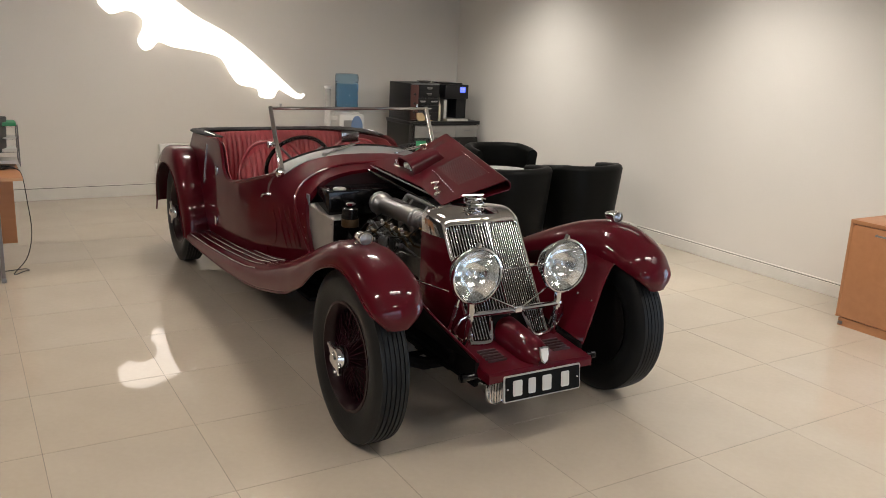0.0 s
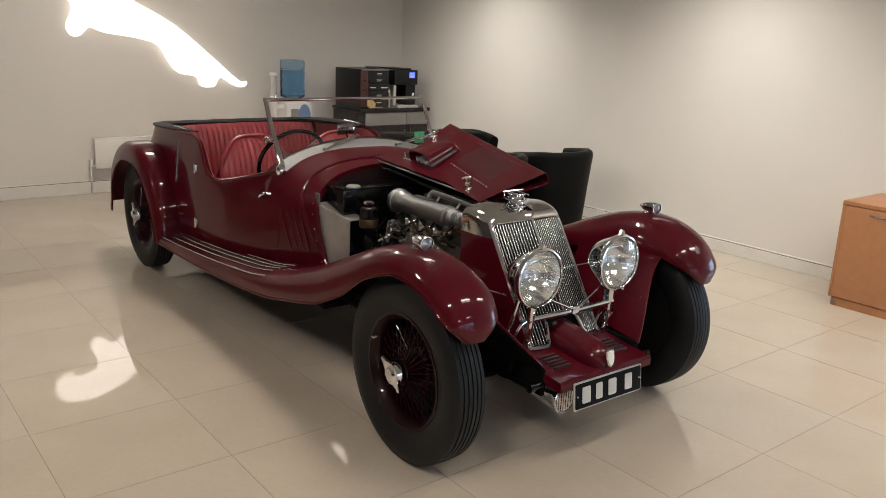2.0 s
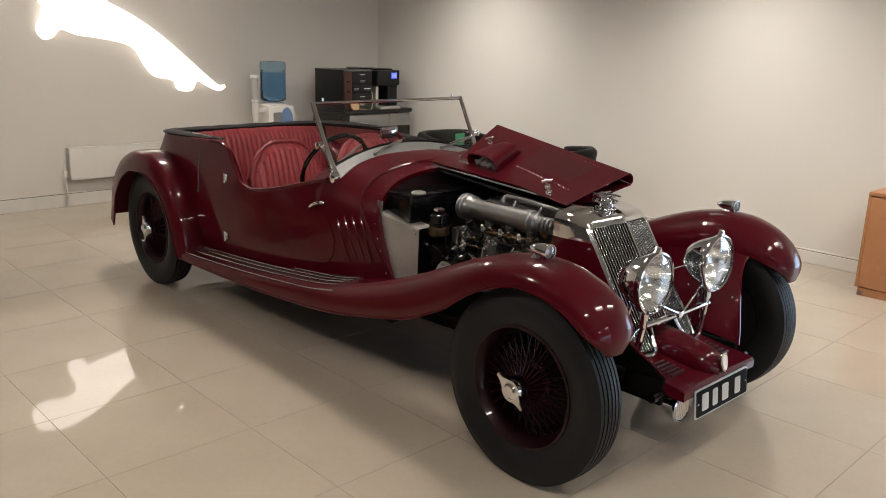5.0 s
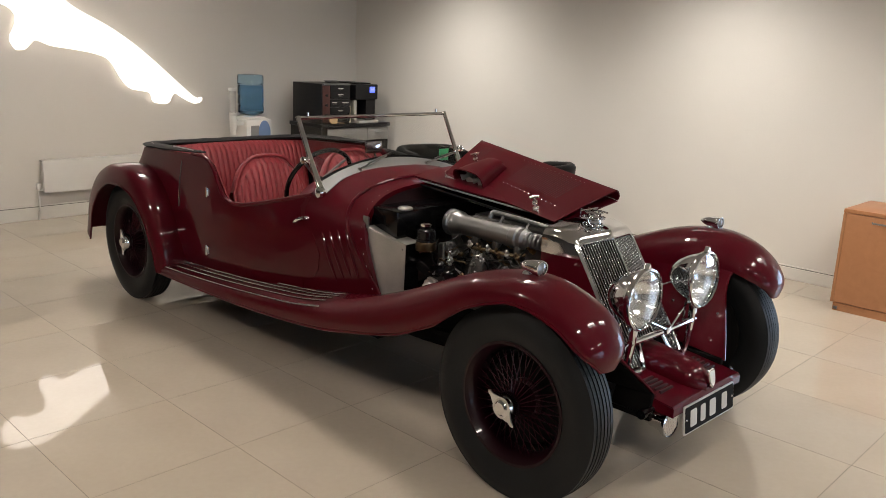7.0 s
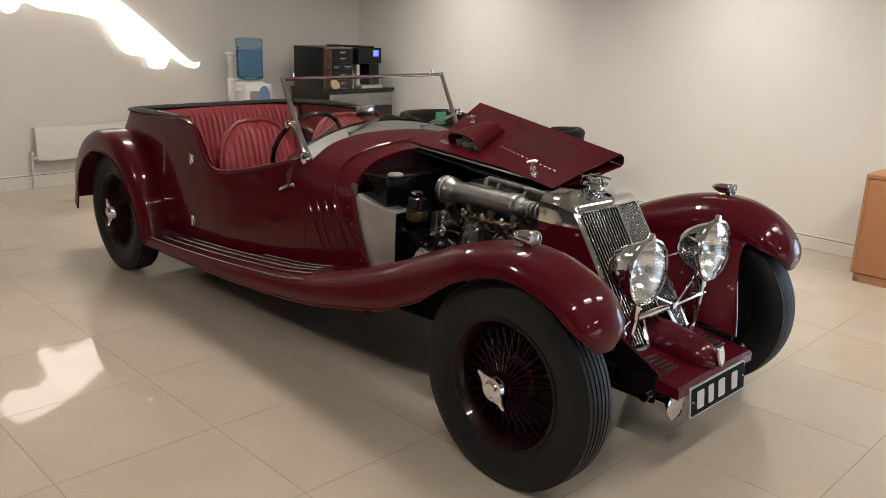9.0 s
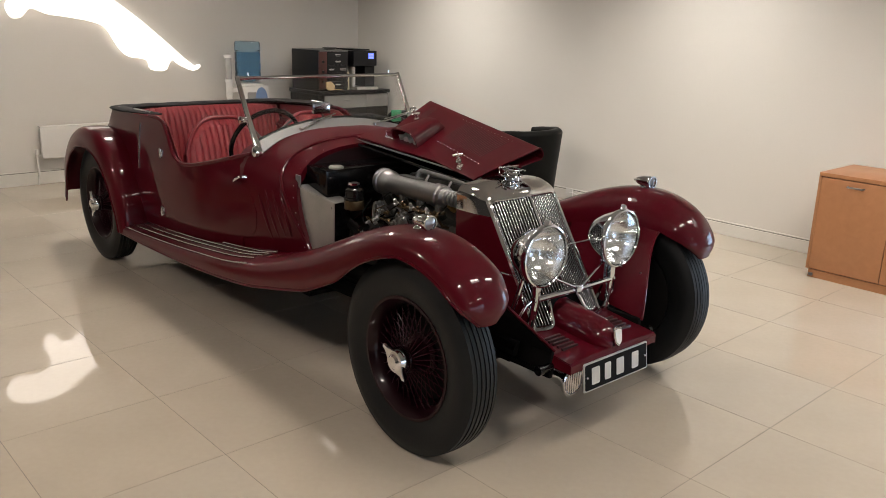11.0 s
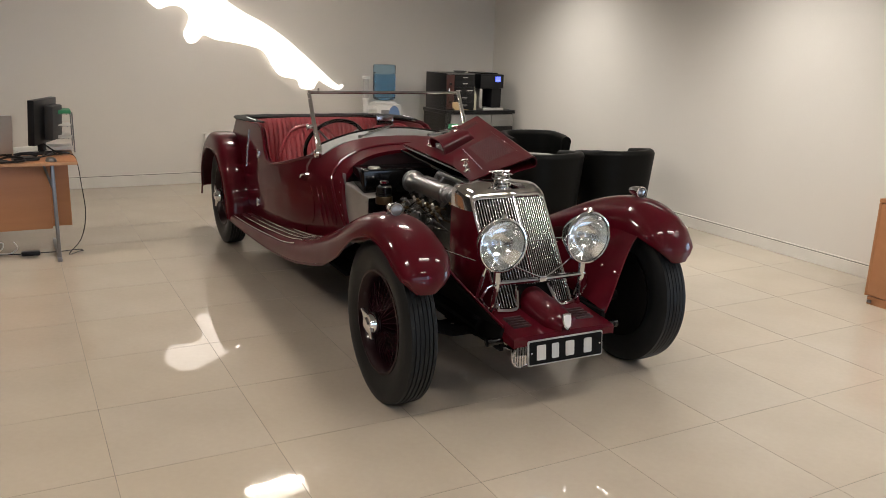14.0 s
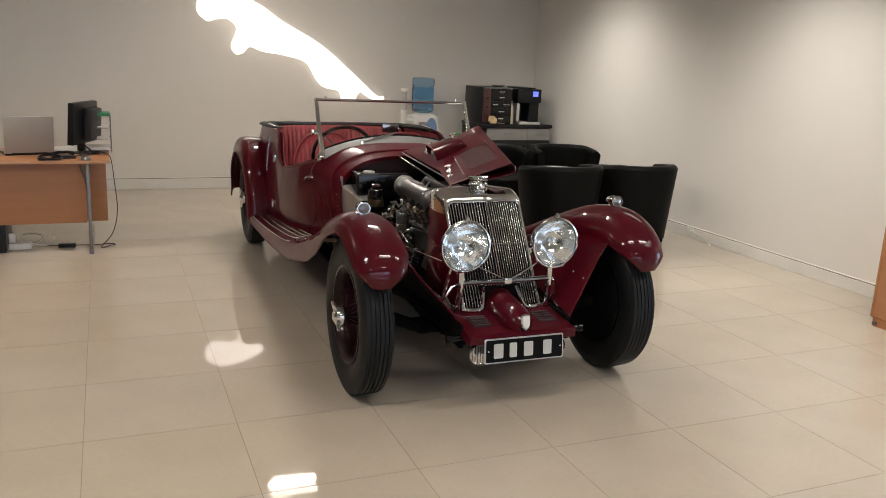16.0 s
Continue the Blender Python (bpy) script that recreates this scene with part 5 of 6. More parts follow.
# ---- lit sign on the back wall: a plain leaping shape ----
upper = spline([(0.205, 1.035), (0.19, 1.056), (0.155, 1.047), (0.09, 1.075), (-0.12, 1.254), (-0.33, 1.432), (-0.52, 1.577), (-0.72, 1.70), (-0.97, 1.822), (-1.21, 1.982), (-1.40, 2.06), (-1.60, 2.11), (-1.76, 2.09), (-1.865, 2.02), (-1.895, 1.93)], 40)
lower = spline([(-1.885, 1.88), (-1.84, 1.83), (-1.77, 1.79), (-1.67, 1.825), (-1.56, 1.82), (-1.485, 1.75), (-1.495, 1.66), (-1.54, 1.56), (-1.50, 1.47), (-1.42, 1.475), (-1.34, 1.55), (-1.21, 1.505), (-1.03, 1.483), (-0.84, 1.45), (-0.71, 1.395), (-0.61, 1.23), (-0.52, 1.14), (-0.345, 1.105), (-0.31, 1.02), (-0.22, 0.998), (-0.15, 1.012), (-0.125, 1.06), (-0.088, 1.10), (-0.04, 1.07), (0.05, 1.02), (0.12, 0.997), (0.17, 1.004)], 100)
sign = thing("wall_sign", pose(0, Y_BACK - 0.024, 0, 90, 0, 0), "glowing white leaping silhouette sign mounted on the wall", "sign")
part("sign_face", prism([tuple(p) for p in upper] + [tuple(p) for p in lower], 0.018), M_SIGN, sign, sharp=60)
M_RIM = paint("sign_rim_paint", (0.25, 0.23, 0.21), 0.6, vary=0.05)
outline = [(p[0], p[1], -0.002) for p in list(upper) + list(lower)]
part("sign_rim", tube(outline, 0.0035, 6, loop=True), M_RIM, sign, "thin grey metal rim")
for sx, sz in ((-1.6, 2.0), (-0.9, 1.62), (-0.4, 1.3)):
    part("stand_off", moved(lathe([(0.0, -0.024), (0.012, -0.024), (0.012, 0.0), (0, 0.0)], 12), pose(sx, sz, 0)), M_STEEL, sign)

# ---- ceiling lights ----
for px_, py_ in PANELS:
    k, d = (1.0, 0.06) if py_ > 0 else (1.7, -0.155)
    pl = thing("ceiling_light", pose(px_, py_, CEIL), "rectangular flush white ceiling light with bright strip" if k == 1 else "wide flush white ceiling light panel", "ceiling light", "ceiling panels")
    for x0, x1, y0, y1 in ((-0.3, 0.3, -0.17, -0.155), (-0.3, 0.3, 0.155, 0.17), (-0.3, -0.285, -0.155, 0.155), (0.285, 0.3, -0.155, 0.155)):
        part("frame", block(x0 * k, x1 * k, y0, y1, -0.03, 0, 0.002), M_WHITE, pl)
    part("diffuser", block(-0.285 * k, 0.285 * k, -0.155, 0.06 if k == 1 else 0.0, -0.018, -0.006), M_DIFFUSER if k == 1 else M_PANEL, pl)
    part("tube_strip", block(-0.285 * k, 0.285 * k, 0.065 if k == 1 else 0.004, 0.155, -0.02, -0.006), M_STRIP if k == 1 else M_PANEL, pl)
for wx, wy in SPOTS:
    dl = thing("downlight", pose(wx, wy, CEIL), "small round recessed ceiling downlight", "ceiling light", "wall washers")
    part("bezel", lathe([(0.045, -0.004), (0.05, -0.012), (0.06, -0.008), (0.062, 0.0)], 28), M_WHITE, dl)

# ---- wall heater ----
heater = thing("wall_radiator", pose(-1.38, Y_BACK, 0), "low white panel radiator on the back wall", "radiator")
part("front_panel", block(0, 1.5, -0.10, -0.085, 0.245, 0.525, 0.008), M_WHITE, heater)
part("back_panel", block(0.01, 1.49, -0.045, -0.03, 0.25, 0.52, 0.006), M_WHITE, heater)
part("top_grille", block(0.0, 1.5, -0.10, -0.03, 0.522, 0.532, 0.003), M_WHITE, heater)
for hx in (0.1, 1.4):
    part("bracket", block(hx, hx + 0.03, -0.035, 0.0, 0.28, 0.5), M_WHITE, heater)
part("valve", joined(tube([(-0.035, -0.065, 0.10), (-0.035, -0.065, 0.26), (0.02, -0.065, 0.28)], 0.009, 8), moved(lathe([(0.018, 0), (0.02, 0.01), (0.018, 0.05), (0, 0.055)], 14), pose(-0.035, -0.065, 0.28))), M_WHITE, heater)
part("pipe", tube([(-0.035, -0.065, 0.10), (-0.035, -0.03, 0.06), (-0.035, -0.02, 0.0)], 0.009, 8), M_WHITE, heater)

# ---- coffee corner ----
M_DARK = paint("dark_laminate", (0.014, 0.013, 0.012), 0.5, vary=0.15, scale=4, spec=0.25)
M_GREY = paint("grey_laminate", (0.20, 0.195, 0.185), 0.5, vary=0.05)
M_BLKPL = paint("black_plastic", (0.006, 0.006, 0.007), 0.35, vary=0.1, spec=0.3)
M_BROWN = paint("brown_plastic", (0.05, 0.012, 0.009), 0.4, vary=0.1)
M_SCREEN = glow("blue_screen", (0.10, 0.16, 0.9), 1.6)
M_CREAM = paint("cream_plastic", (0.55, 0.50, 0.36), 0.5, vary=0.06)
side = thing("sideboard", pose(1.17, 5.27, 0), "dark sideboard with grey drawers and dark worktop", "cabinet")
part("carcass", block(0.0, 0.90, 0.02, 0.56, 0.08, 0.765), M_DARK, side)
part("worktop", block(-0.01, 0.915, -0.015, 0.57, 0.768, 0.806, 0.004), M_BLKPL, side)
part("plinth", block(0.02, 0.88, 0.05, 0.54, 0.0, 0.078), M_BLKPL, side)
for x0, x1 in ((0.07, 0.60), (0.604, 0.90)):
    dr = part("drawer_front", block(x0, x1, 0.0, 0.018, 0.625, 0.76, 0.003), M_GREY, side)
    part("handle", tube([((x0 + x1) / 2 - 0.05, -0.018, 0.70), ((x0 + x1) / 2 + 0.05, -0.018, 0.70)], 0.005, 8), M_STEEL, dr)
    dd = part("cupboard_door", block(x0, x1, 0.0, 0.018, 0.09, 0.62, 0.003), M_DARK, side)
    hx = x1 - 0.04 if x0 < 0.2 else x0 + 0.04
    part("handle", tube([(hx, -0.022, 0.44), (hx, -0.022, 0.58)], 0.006, 8), M_CHROME, dd)
pod = thing("drink_dispenser", pose(1.17, 5.27, 0.806), "black vending unit with brown panel and labelled drawers", "dispenser")
part("housing", block(0.0, 0.37, 0.02, 0.52, 0, 0.415, 0.006), M_BLKPL, pod)
part("brown_panel", block(0.005, 0.10, 0.004, 0.022, 0.02, 0.40, 0.004), M_BROWN, pod, "reddish brown front panel")
part("top_trim", block(0.01, 0.365, 0.0, 0.02, 0.405, 0.419, 0.003), M_STEEL, pod)
for k, z in enumerate((0.03, 0.11, 0.19, 0.27, 0.335)):
    d = part("drawer", block(0.105, 0.365, 0.006, 0.022, z, z + 0.068, 0.004), M_BLKPL, pod)
    for b0, b1 in ((0.125, 0.19), (0.26, 0.345)) if k == 2 else ((0.205, 0.27),):
        part("label_bar", block(b0, b1, 0.003, 0.006, z + 0.032, z + 0.039), M_LETTER, d)
        part("label_line", block(b0 + 0.01, b1 - 0.01, 0.003, 0.006, z + 0.020, z + 0.024), M_GREY, d)
for z in (0.1, 0.2, 0.3):
    part("knob", moved(lathe([(0.014, 0), (0.014, 0.012), (0, 0.014)], 14), pose(0.05, 0.004, z, 90, 0, 0)), M_BLKPL, pod)
M_SCOOP = paint("scoop_wood", (0.40, 0.28, 0.14), 0.6, vary=0.12, scale=20)
scoop_o = thing("wooden_scoop", pose(1.295, 5.262, 0.808), "pale wooden scoop lying on the worktop edge", "scoop")
part("scoop_bowl", moved(prism([(-0.056, -0.014), (-0.028, -0.046), (0.036, -0.042), (0.058, 0.004), (0.018, 0.05), (-0.045, 0.044)], 0.014, 0.004), pose(0, 0, 0.048, 74, 0, 0)), M_SCOOP, scoop_o)
part("scoop_handle", tube([(0.03, 0.0, 0.02), (0.08, 0.004, 0.014), (0.16, 0.01, 0.008)], [0.006, 0.004, 0.005], 8), M_SCOOP, scoop_o)
bot = thing("syrup_bottle", pose(1.585, 5.38, 0.806), "slim pale yellow syrup bottle on the worktop", "bottle")
part("glass_body", lathe([(0, 0), (0.032, 0), (0.034, 0.01), (0.034, 0.17), (0.014, 0.22), (0.012, 0.27), (0, 0.27)], 20), M_CREAM, bot)
part("cap", lathe([(0.014, 0.265), (0.014, 0.29), (0, 0.291)], 14), M_BLKPL, bot)
cof = thing("coffee_machine", pose(1.62, 5.29, 0.806), "black coffee machine with a lit blue display", "coffee machine")
part("back_body", block(0.0, 0.31, 0.22, 0.46, 0, 0.405, 0.008), M_BLKPL, cof)
part("head", block(0.0, 0.31, 0.0, 0.22, 0.25, 0.41, 0.01), M_BLKPL, cof)
part("side_pillar", block(0.17, 0.30, 0.03, 0.22, 0.03, 0.25, 0.006), M_BLKPL, cof)
part("drip_tray", block(0.03, 0.31, -0.02, 0.21, 0.0, 0.03, 0.006), M_ALU, cof)
part("milk_flask", block(0.02, 0.06, 0.05, 0.20, 0.03, 0.24, 0.008), M_ALU, cof)
part("display", block(0.195, 0.265, -0.004, 0.0, 0.325, 0.385), M_SCREEN, cof)
for k in range(3):
    part("screen_bar", block(0.205, 0.255, -0.006, -0.004, 0.34 + 0.014 * k, 0.346 + 0.014 * k), M_WHITE, cof)
part("hopper_lid", block(0.05, 0.26, 0.06, 0.4, 0.41, 0.425, 0.006), M_BLKPL, cof)
plate_o = thing("saucer", pose(1.46, 5.50, 1.221), "small pale bowl on top of the dispenser", "bowl")
part("bowl_wall", lathe([(0, 0), (0.05, 0), (0.08, 0.02), (0.082, 0.024), (0.076, 0.024), (0.048, 0.004), (0, 0.004)], 24), M_GREY, plate_o)

M_CLEARTUBE = paint("clear_plastic", (0.42, 0.41, 0.39), 0.15, vary=0.06, scale=20)
M_BOTTLE = glass("blue_bottle", (0.48, 0.72, 0.92), 0.05, 1.3)
cool = thing("water_cooler", pose(0.595, 5.70, 0), "white water cooler with a blue bottle on top", "water cooler")
part("cabinet", block(-0.15, 0.15, -0.15, 0.16, 0.0, 0.86, 0.02), M_WHITE, cool)
part("front_oval", moved(lathe([(0.09, 0), (0.085, 0.006), (0, 0.008)], 28), pose(0.06, -0.15, 0.72, 90, 0, 0) @ Matrix.Diagonal((0.8, 1.4, 1, 1))), M_BLUE, cool, "blue oval front label")
part("tap_recess", block(-0.10, 0.0, -0.153, -0.14, 0.55, 0.80, 0.01), M_GREY, cool)
part("collar", lathe([(0.145, 0.86), (0.14, 0.875), (0.10, 0.888), (0.0, 0.89)], 32), M_WHITE, cool)
bt = [(0.0, 0.892), (0.05, 0.894), (0.11, 0.905), (0.128, 0.92), (0.128, 0.985), (0.121, 0.995), (0.128, 1.005), (0.128, 1.08), (0.121, 1.09), (0.128, 1.10), (0.128, 1.18), (0.121, 1.19), (0.129, 1.20), (0.129, 1.27), (0.118, 1.292), (0.07, 1.298), (0.0, 1.298)]
part("water_bottle", lathe(bt, 36), M_BOTTLE, cool, "translucent blue water bottle")
part("water", lathe([(0.0, 0.90), (0.119, 0.925), (0.119, 1.19), (0.0, 1.19)], 28), M_BLUEWATER, cool)
cup_m = pose(-0.262, -0.09, 0.71)
cups = part("cup_holder", moved(lathe([(0.0, 0.0), (0.026, 0.0), (0.028, 0.012), (0.028, 0.04), (0.034, 0.05), (0.034, 0.19), (0.039, 0.195), (0.039, 0.215), (0.033, 0.22)], 20), cup_m), M_WHITE, cool, "white cup dispenser")
part("cup_tube", moved(lathe([(0.030, 0.2), (0.030, 0.43)], 20), cup_m), M_CLEARTUBE, cups, "translucent tube of paper cups")
part("cup_lid", moved(lathe([(0.033, 0.425), (0.043, 0.43), (0.044, 0.452), (0.03, 0.458), (0, 0.459)], 20), cup_m), M_WHITE, cups)
part("tube_clamp", block(-0.26, -0.14, -0.10, -0.07, 0.80, 0.84, 0.004), M_WHITE, cool)


# ---- tub chairs round a low table ----
def tub_chair(m):
    ch = thing("tub_chair", m, "black leather tub armchair with rounded wraparound back", "armchair", "tub chairs round the table")
    outer = []
    for k in range(33):
        a = radians(-200 + 220 * k / 32)
        rx, ry = 0.36, 0.33
        x, y = rx * math.copysign(abs(math.cos(a)) ** 0.82, math.cos(a)), ry * math.copysign(abs(math.sin(a)) ** 0.82, math.sin(a))
        outer.append((x, y))
    shell_rows = []
    for k, (x, y) in enumerate(outer):
        f = abs(k - 16) / 16
        top = 0.70 - 0.035 * max(0.0, f - 0.55) ** 1.2 / 0.45**1.2
        n = np.array([x, y]) / math.hypot(x, y)
        bx, by = x * 0.84, y * 0.86
        ring = [(bx, by, 0.045), (x * 0.925, y * 0.93, 0.38), (x, y, top - 0.04)]
        for q in np.linspace(0.2, math.pi - 0.2, 6):
            c = np.array([x, y]) - n * 0.045
            o = c + n * 0.045 * math.cos(q)
            ring.append((o[0], o[1], top - 0.04 + 0.042 * math.sin(q)))
        i2 = np.array([x, y]) - n * 0.09
        ring += [(i2[0], i2[1], top - 0.05), (i2[0] * 0.97, i2[1] * 0.97, 0.38), (i2[0] * 0.97, i2[1] * 0.97, 0.045)]
        shell_rows.append(ring)
    part("back_shell", capped(shell_rows), M_BLKLEATHER, ch)
    seat_o = [(0.25 * math.copysign(abs(math.cos(a)) ** 0.6, math.cos(a)), 0.03 + 0.26 * math.copysign(abs(math.sin(a)) ** 0.6, math.sin(a))) for a in np.linspace(0, math.tau, 29)[:-1]]
    part("seat_cushion", moved(prism(seat_o, 0.14, 0.03), pose(0, 0.02, 0.30)), M_BLKLEATHER, ch)
    part("seat_base", moved(prism([(x * 0.98, y * 0.98) for x, y in seat_o], 0.2, 0.01), pose(0, 0.02, 0.10)), M_BLKLEATHER, ch)
    for lx, ly in ((-0.22, -0.18), (0.22, -0.18), (-0.22, 0.2), (0.22, 0.2)):
        part("leg", moved(lathe([(0.0, 0), (0.018, 0), (0.024, 0.10), (0.0, 0.102)], 12), pose(lx, ly, 0)), M_BLKLEATHER, ch)
    return ch


chair = tub_chair(pose(1.545, 2.80, 0, 0, 0, 0))
copy_thing(chair, pose(0.77, 2.80, 0, 0, 0, 4))
copy_thing(chair, pose(1.50, 3.96, 0, 0, 0, 174))
copy_thing(chair, pose(0.75, 3.98, 0, 0, 0, 186))
tbl = thing("low_table", pose(1.12, 3.37, 0), "low round table with a pale glass top", "table")
part("tabletop", lathe([(0, 0.535), (0.29, 0.535), (0.30, 0.54), (0.30, 0.547), (0.29, 0.552), (0, 0.552)], 40), M_FROST, tbl)
part("column", lathe([(0.03, 0.03), (0.025, 0.1), (0.025, 0.5), (0.06, 0.534), (0, 0.534)], 20), M_CHROME, tbl)
part("foot", lathe([(0, 0), (0.2, 0), (0.2, 0.008), (0.04, 0.03), (0, 0.03)], 32), M_CHROME, tbl)
mag = thing("magazine", pose(1.05, 3.28, 0.552, 0, 0, 20), "pale magazine lying on the low table", "magazine")
part("pages", block(-0.1, 0.1, -0.14, 0.14, 0, 0.006, 0.001), M_WHITE, mag)

# ---- wooden cabinet ----
cabw = thing("wooden_cabinet", pose(1.62, 0.28, 0), "low beech-veneer office cabinet with metal handles", "cabinet")
part("carcass", block(0.02, 0.50, -0.90, -0.02, 0.055, 0.665), M_WOOD, cabw)
part("top", block(0.0, 0.52, -0.92, 0.0, 0.667, 0.692, 0.003), M_WOOD, cabw)
part("plinth", block(0.012, 0.50, -0.90, -0.018, 0.0, 0.053), M_WOOD, cabw)
part("end_panel", block(0.003, 0.50, -0.018, 0.0, 0.056, 0.665, 0.001), M_WOOD, cabw)
for y0, y1 in ((-0.452, -0.02), (-0.90, -0.456)):
    dd = part("door", block(0.002, 0.018, y0, y1, 0.06, 0.662, 0.002), M_WOOD, cabw)
    yy = y0 + 0.22
    part("handle", tube([(0.004, yy - 0.05, 0.625), (-0.022, yy - 0.045, 0.625), (-0.022, yy + 0.045, 0.625), (0.004, yy + 0.05, 0.625)], 0.006, 8), M_STEEL, dd)
part("floor_glide", block(0.0, 0.012, -0.05, -0.025, 0.012, 0.03), M_STEEL, cabw)

# ---- desk with office things ----
M_EDGE = wood("pale_beech_edge", (0.46, 0.25, 0.13), (0.52, 0.30, 0.16))
desk = thing("desk", pose(-2.812, 3.06, 0), "beech-veneer office desk with grey steel leg", "desk")
part("desktop", block(-1.6, 0.0, 0.0, 0.75, 0.680, 0.703, 0.003), M_WOOD, desk)
part("edge_band", block(-1.6, 0.0, -0.0025, 0.0, 0.6825, 0.7005), M_EDGE, desk)
part("modesty_panel", block(-1.55, -0.176, 0.18, 0.2, 0.215, 0.679, 0.002), M_WOOD, desk)
part("end_panel", block(-0.32, -0.03, 0.60, 0.62, 0.14, 0.679, 0.002), M_WOOD, desk)
for lx in (-0.147, -1.5):
    part("leg", joined(block(lx - 0.018, lx + 0.006, 0.08, 0.115, 0.02, 0.679, 0.006), block(lx - 0.022, lx + 0.008, 0.06, 0.70, 0.0, 0.03, 0.006), tube([(lx - 0.01, 0.10, 0.5), (lx - 0.06, 0.13, 0.679)], 0.008, 8)), M_STEEL, desk)
lap = thing("laptop", pose(-3.35, 3.385, 0.703, 0, 0, 16), "open silver laptop seen from behind its lid", "laptop")
part("base", block(-0.16, 0.16, 0.0, 0.21, 0.0, 0.014, 0.004), M_BLKPL, lap)
part("lid", moved(block(-0.165, 0.165, -0.006, 0.0, 0.0, 0.272, 0.004), pose(0, 0.0, 0.014, 10, 0, 0)), M_LAP, lap)
part("lid_edge", moved(tube([(-0.165, -0.003, 0.0), (-0.165, -0.003, 0.266), (-0.159, -0.003, 0.272), (0.159, -0.003, 0.272), (0.165, -0.003, 0.266), (0.165, -0.003, 0.0)], 0.0032, 6), pose(0, 0.0, 0.014, 10, 0, 0)), M_ALU, lap)
part("hinge", tube([(-0.12, 0.0, 0.016), (0.12, 0.0, 0.016)], 0.007, 8), M_BLKPL, lap)
M_DARKGREY = paint("dark_grey_plastic", (0.035, 0.034, 0.034), 0.45, vary=0.1)
mon = thing("monitor", pose(-3.005, 3.52, 0.703, 0, 0, 67), "black flat monitor on a stand, turned away", "monitor")
part("screen_case", moved(block(-0.20, 0.20, -0.025, 0.02, 0.075, 0.385, 0.008), pose(0, 0, 0, 4, 0, 0)), M_BLKPL, mon)
part("rear_bulge", moved(block(-0.03, 0.15, -0.085, -0.025, 0.10, 0.34, 0.012), pose(0, 0, 0, 4, 0, 0)), M_DARKGREY, mon)
part("stand", joined(block(-0.03, 0.03, -0.02, 0.02, 0.01, 0.2, 0.006), moved(lathe([(0, 0), (0.10, 0), (0.10, 0.006), (0.03, 0.016), (0, 0.016)], 28), pose(0, 0, 0))), M_BLKPL, mon)
tray = thing("letter_tray", pose(-2.862, 3.60, 0.703) @ Matrix.Scale(1.14, 4), "wire letter tray rack with green lid and papers", "letter tray")
for k in range(4):
    z = 0.01 + 0.075 * k
    part("shelf", joined(tube([(-0.12, -0.06, z), (0.06, -0.06, z), (0.06, 0.12, z), (-0.12, 0.12, z)], 0.004, 6, loop=True), *[tube([(-0.12 + 0.03 * q, -0.06, z), (-0.12 + 0.03 * q, 0.12, z)], 0.002, 5) for q in range(1, 6)]), M_STEEL, tray)
for cx, cy in ((-0.12, -0.06), (0.06, -0.06), (0.06, 0.12), (-0.12, 0.12)):
    part("post", tube([(cx, cy, 0.0), (cx, cy, 0.25)], 0.004, 6), M_STEEL, tray)
part("papers", joined(block(-0.11, 0.05, -0.05, 0.11, 0.015, 0.035), block(-0.11, 0.05, -0.05, 0.11, 0.09, 0.105), block(-0.11, 0.05, -0.05, 0.11, 0.165, 0.172)), M_WHITE, tray)
part("green_folder", block(-0.115, 0.055, -0.055, 0.115, 0.24, 0.262, 0.004), M_GREEN, tray)
mouse = thing("computer_mouse", pose(-2.97, 3.10, 0.703, 0, 0, -70), "small grey computer mouse on the desk", "mouse")
part("shell", moved(lathe([(0.03, 0.0), (0.032, 0.008), (0.026, 0.022), (0.012, 0.03), (0, 0.031)], 20), Matrix.Diagonal((1.6, 1, 1, 1))), M_STEEL, mouse)
head = thing("headset", pose(-3.20, 3.10, 0.703), "black telephone headset lying on the desk", "headset")
part("band", tube([(0.075 * math.cos(a), 0.05 * math.sin(a), 0.012 + 0.02 * max(0, math.sin(a))) for a in np.linspace(0, math.tau, 21)[:-1]], 0.008, 8, loop=True), M_BLKPL, head)
part("ear_pad", moved(lathe([(0, 0), (0.03, 0), (0.032, 0.012), (0.02, 0.02), (0, 0.02)], 18), pose(-0.05, 0, 0.0)), M_BLKPL, head)
leads = thing("monitor_leads", pose(0, 0, 0), "tangle of black leads behind the monitor", "cable")
for k in range(4):
    run = [(-3.0 + 0.01 * k, 3.47 + 0.01 * k, 0.78 - 0.01 * k), (-2.95 + 0.012 * k, 3.40 - 0.02 * k, 0.745 - 0.006 * k), (-2.93 + 0.03 * k, 3.36 + 0.02 * k, 0.715), (-2.88 - 0.03 * k, 3.40 + 0.03 * k, 0.712 + 0.006 * (k % 2)), (-2.97 - 0.02 * k, 3.34 - 0.02 * k, 0.711), (-3.06 - 0.03 * k, 3.22 + 0.03 * k, 0.711)]
    part("lead", tube(spline(run, 26), 0.0042, 6), M_BLKPL, leads)
hub = thing("desk_phone", pose(-3.12, 3.20, 0.703, 0, 0, 12), "flat black telephone base on the desk", "telephone")
part("base", moved(prism(round_rect(0.16, 0.11, 0.02), 0.022, 0.006), pose(0, 0, 0)), M_BLKPL, hub)
part("handset", tube([(-0.07, -0.02, 0.034), (-0.03, -0.02, 0.046), (0.03, -0.02, 0.046), (0.07, -0.02, 0.034)], [0.016, 0.011, 0.011, 0.016], 10), M_BLKPL, hub)
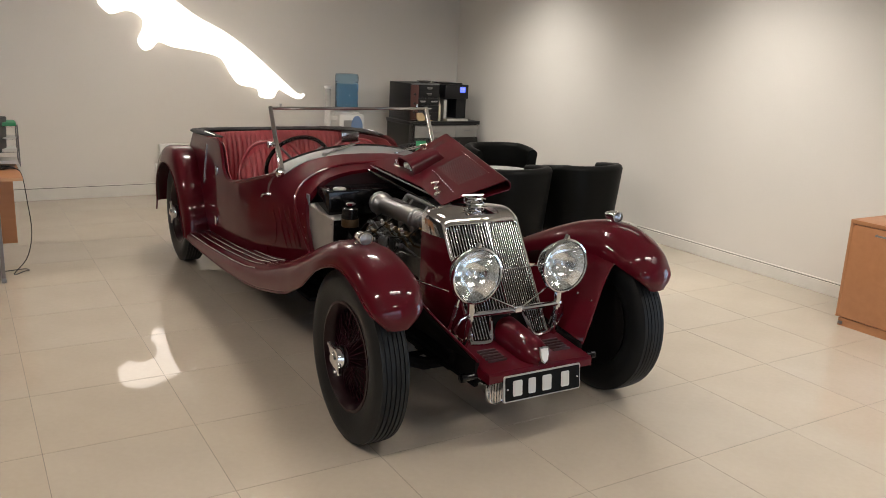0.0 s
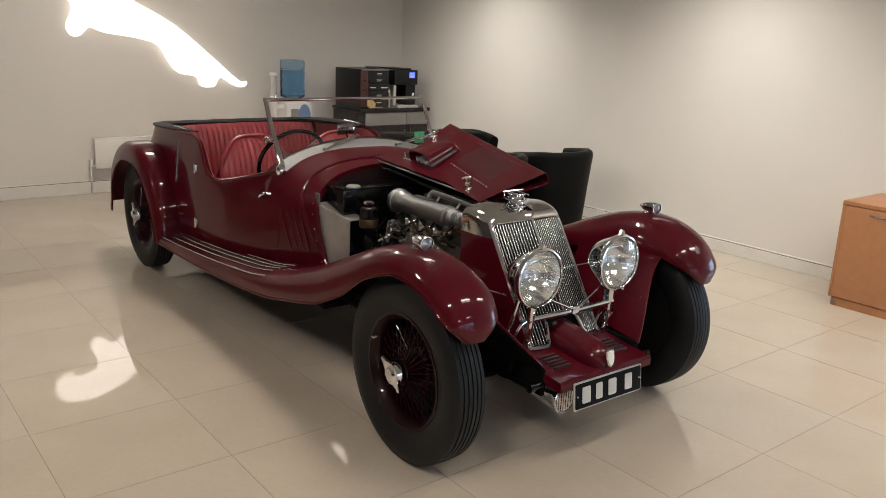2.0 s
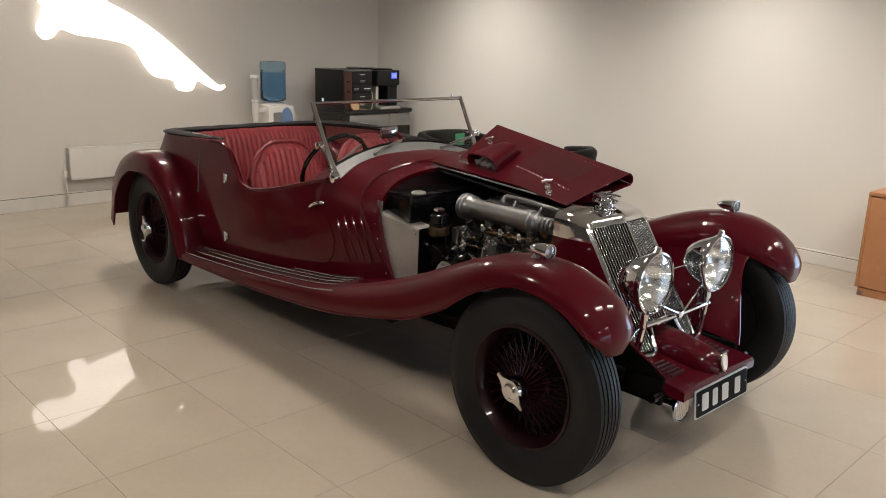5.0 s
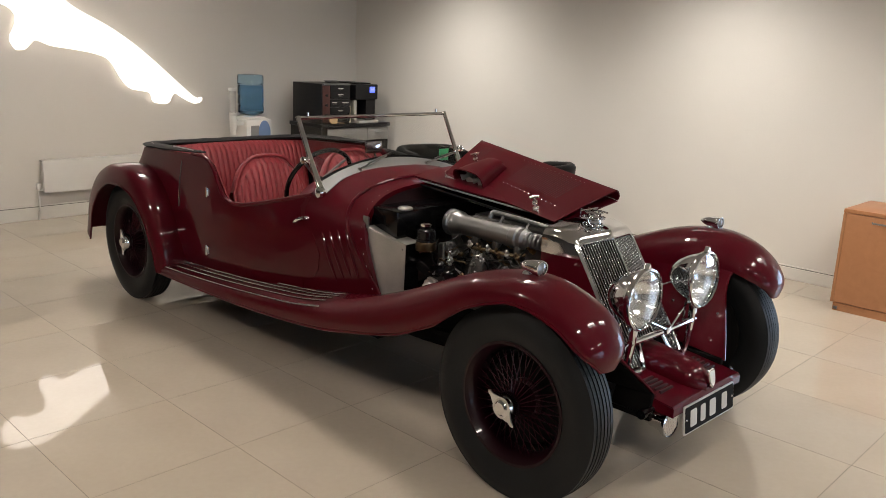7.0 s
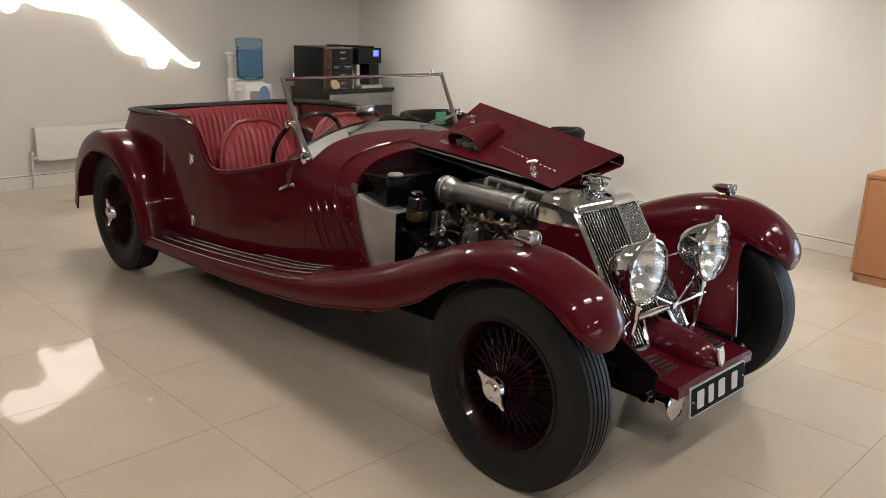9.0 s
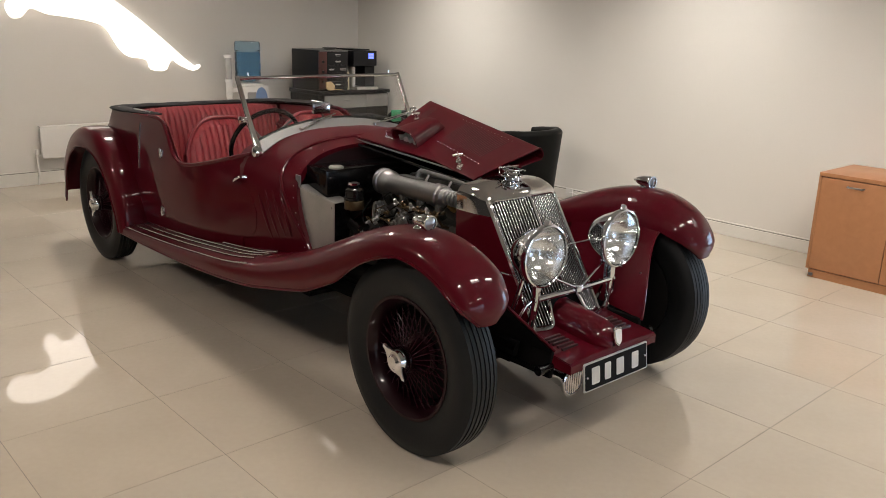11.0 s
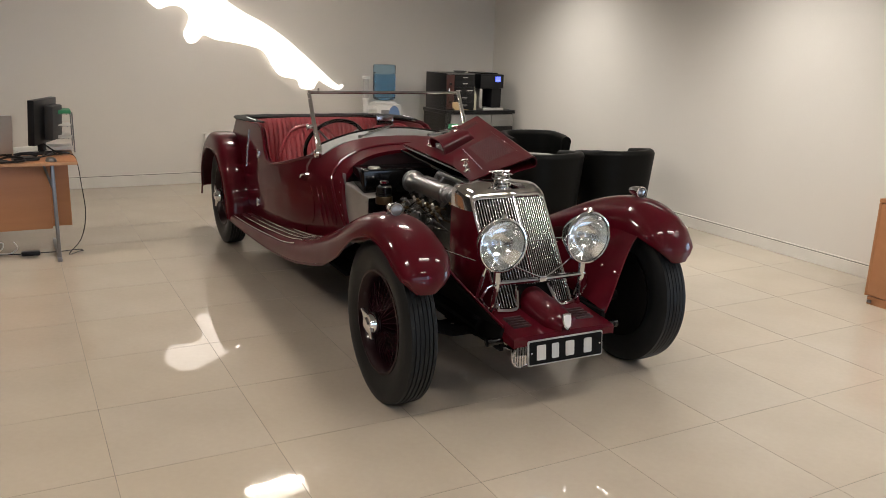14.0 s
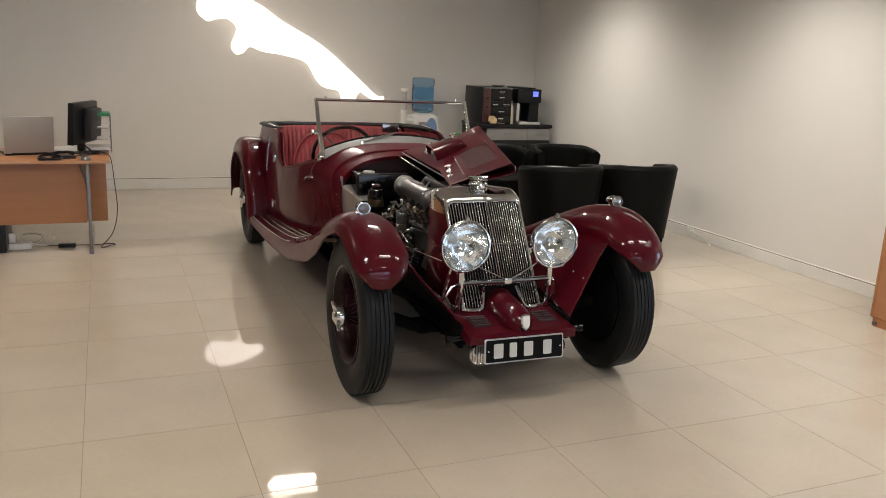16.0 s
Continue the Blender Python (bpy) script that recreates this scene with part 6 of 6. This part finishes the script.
cable = thing("hanging_cable", pose(0, 0, 0), "dark cable hanging from the desk to the floor", "cable")
part("wire", tube(spline([(-2.93, 3.50, 0.712), (-2.86, 3.42, 0.711), (-2.806, 3.32, 0.69), (-2.785, 3.26, 0.5), (-2.775, 3.24, 0.3), (-2.815, 3.24, 0.13), (-2.90, 3.26, 0.02), (-2.83, 3.36, 0.008), (-2.80, 3.38, 0.008), (-2.83, 3.42, 0.008), (-2.95, 3.40, 0.008), (-3.08, 3.39, 0.012)], 50), 0.0032, 6), M_BLKPL, cable)
strip = thing("power_strip", pose(-3.50, 3.39, 0, 0, 0, 2), "white power strip with a looped white lead under the desk", "power strip")
part("strip_body", block(-0.14, 0.12, -0.035, 0.035, 0.0, 0.05, 0.008), M_WHITE, strip)
part("plug", block(-0.03, 0.015, -0.02, 0.025, 0.05, 0.12, 0.008), M_WHITE, strip)
part("lead", tube(spline([(0.12, 0.0, 0.02), (0.18, 0.02, 0.05), (0.19, 0.04, 0.09), (0.12, 0.06, 0.10), (0.05, 0.05, 0.09), (0.10, 0.05, 0.03), (0.22, 0.04, 0.01), (0.28, 0.02, 0.05), (0.26, 0.05, 0.09)], 30), 0.005, 6), M_WHITE, strip)
sheets = thing("paper_stack", pose(-3.10, 3.62, 0.703, 0, 0, 12), "loose stack of white papers on the desk", "papers")
for k in range(3):
    part("sheet", moved(block(-0.105, 0.105, -0.148, 0.148, 0.0, 0.006, 0.001), pose(0.006 * k, 0.004 * k, 0.0065 * k, 0, 0, 5 * k)), M_WHITE, sheets)
adaptor = thing("power_adaptor", pose(-3.14, 3.39, 0, 0, 0, -4), "black power adaptor lying on the floor", "adaptor")
part("brick_case", block(-0.06, 0.06, -0.025, 0.025, 0, 0.03, 0.006), M_BLKPL, adaptor)
part("lead", tube(spline([(-0.06, 0, 0.012), (-0.12, 0.03, 0.006), (-0.2, 0.05, 0.006)], 10), 0.004, 6), M_BLKPL, adaptor)
tower = thing("computer_tower", pose(-3.62, 3.45, 0), "black computer tower under the desk", "computer")
part("case", block(-0.09, 0.09, -0.2, 0.2, 0.015, 0.40, 0.006), M_BLKPL, tower)
for q in (-0.15, 0.15):
    part("foot", block(-0.08, 0.08, q - 0.015, q + 0.015, 0.0, 0.016), M_BLKPL, tower)
socket = thing("wall_socket", pose(X_RIGHT - 0.018, 2.72, 0.06), "white cable outlet on the skirting with a loose lead", "socket")
part("plate", block(-0.012, 0.0, -0.04, 0.04, -0.02, 0.05, 0.003), M_WHITE, socket)
part("lead", tube(spline([(-0.012, -0.01, 0.01), (-0.05, -0.10, 0.02), (-0.03, -0.25, -0.03), (-0.06, -0.35, -0.053)], 14), 0.004, 6), M_WHITE, socket)

# ---- floor tiles, the pieces of the floor ----
def tile_mesh(w, d):
    rings = [[(-w / 2, -d / 2, z), (w / 2, -d / 2, z), (w / 2, d / 2, z), (-w / 2, d / 2, z)] for z in (-0.006, 0.0)]
    v, f = grid(rings, loop_v=True)
    return mesh("tile", (v, f + [(4, 5, 6, 7)]), M_TILE, 0)


tile_cache, rest = {}, []
for i in range(-16, 5):
    for j in range(-15, 11):
        x0, x1 = max(i * TS, X_LEFT), min((i + 1) * TS, X_RIGHT)
        y0, y1 = max(j * TS, Y_FRONT), min((j + 1) * TS, Y_BACK)
        if x1 - x0 < 0.03 or y1 - y0 < 0.03:
            continue
        key = (round(x1 - x0, 3), round(y1 - y0, 3))
        if key not in tile_cache:
            tile_cache[key] = tile_mesh(key[0] - GAP, key[1] - GAP)
        if x0 > -5.4 and y0 > -4.8:
            part("tile", tile_cache[key], None, floor, m=pose((x0 + x1) / 2, (y0 + y1) / 2, 0.0))
        else:
            me = tile_cache[key]
            c = Vector(((x0 + x1) / 2, (y0 + y1) / 2, 0))
            rest.append(([tuple(v.co + c) for v in me.vertices], [tuple(q.vertices) for q in me.polygons]))
tagged(part("tile_field", joined(*rest), M_TILE, floor, sharp=0), kind="stuff")
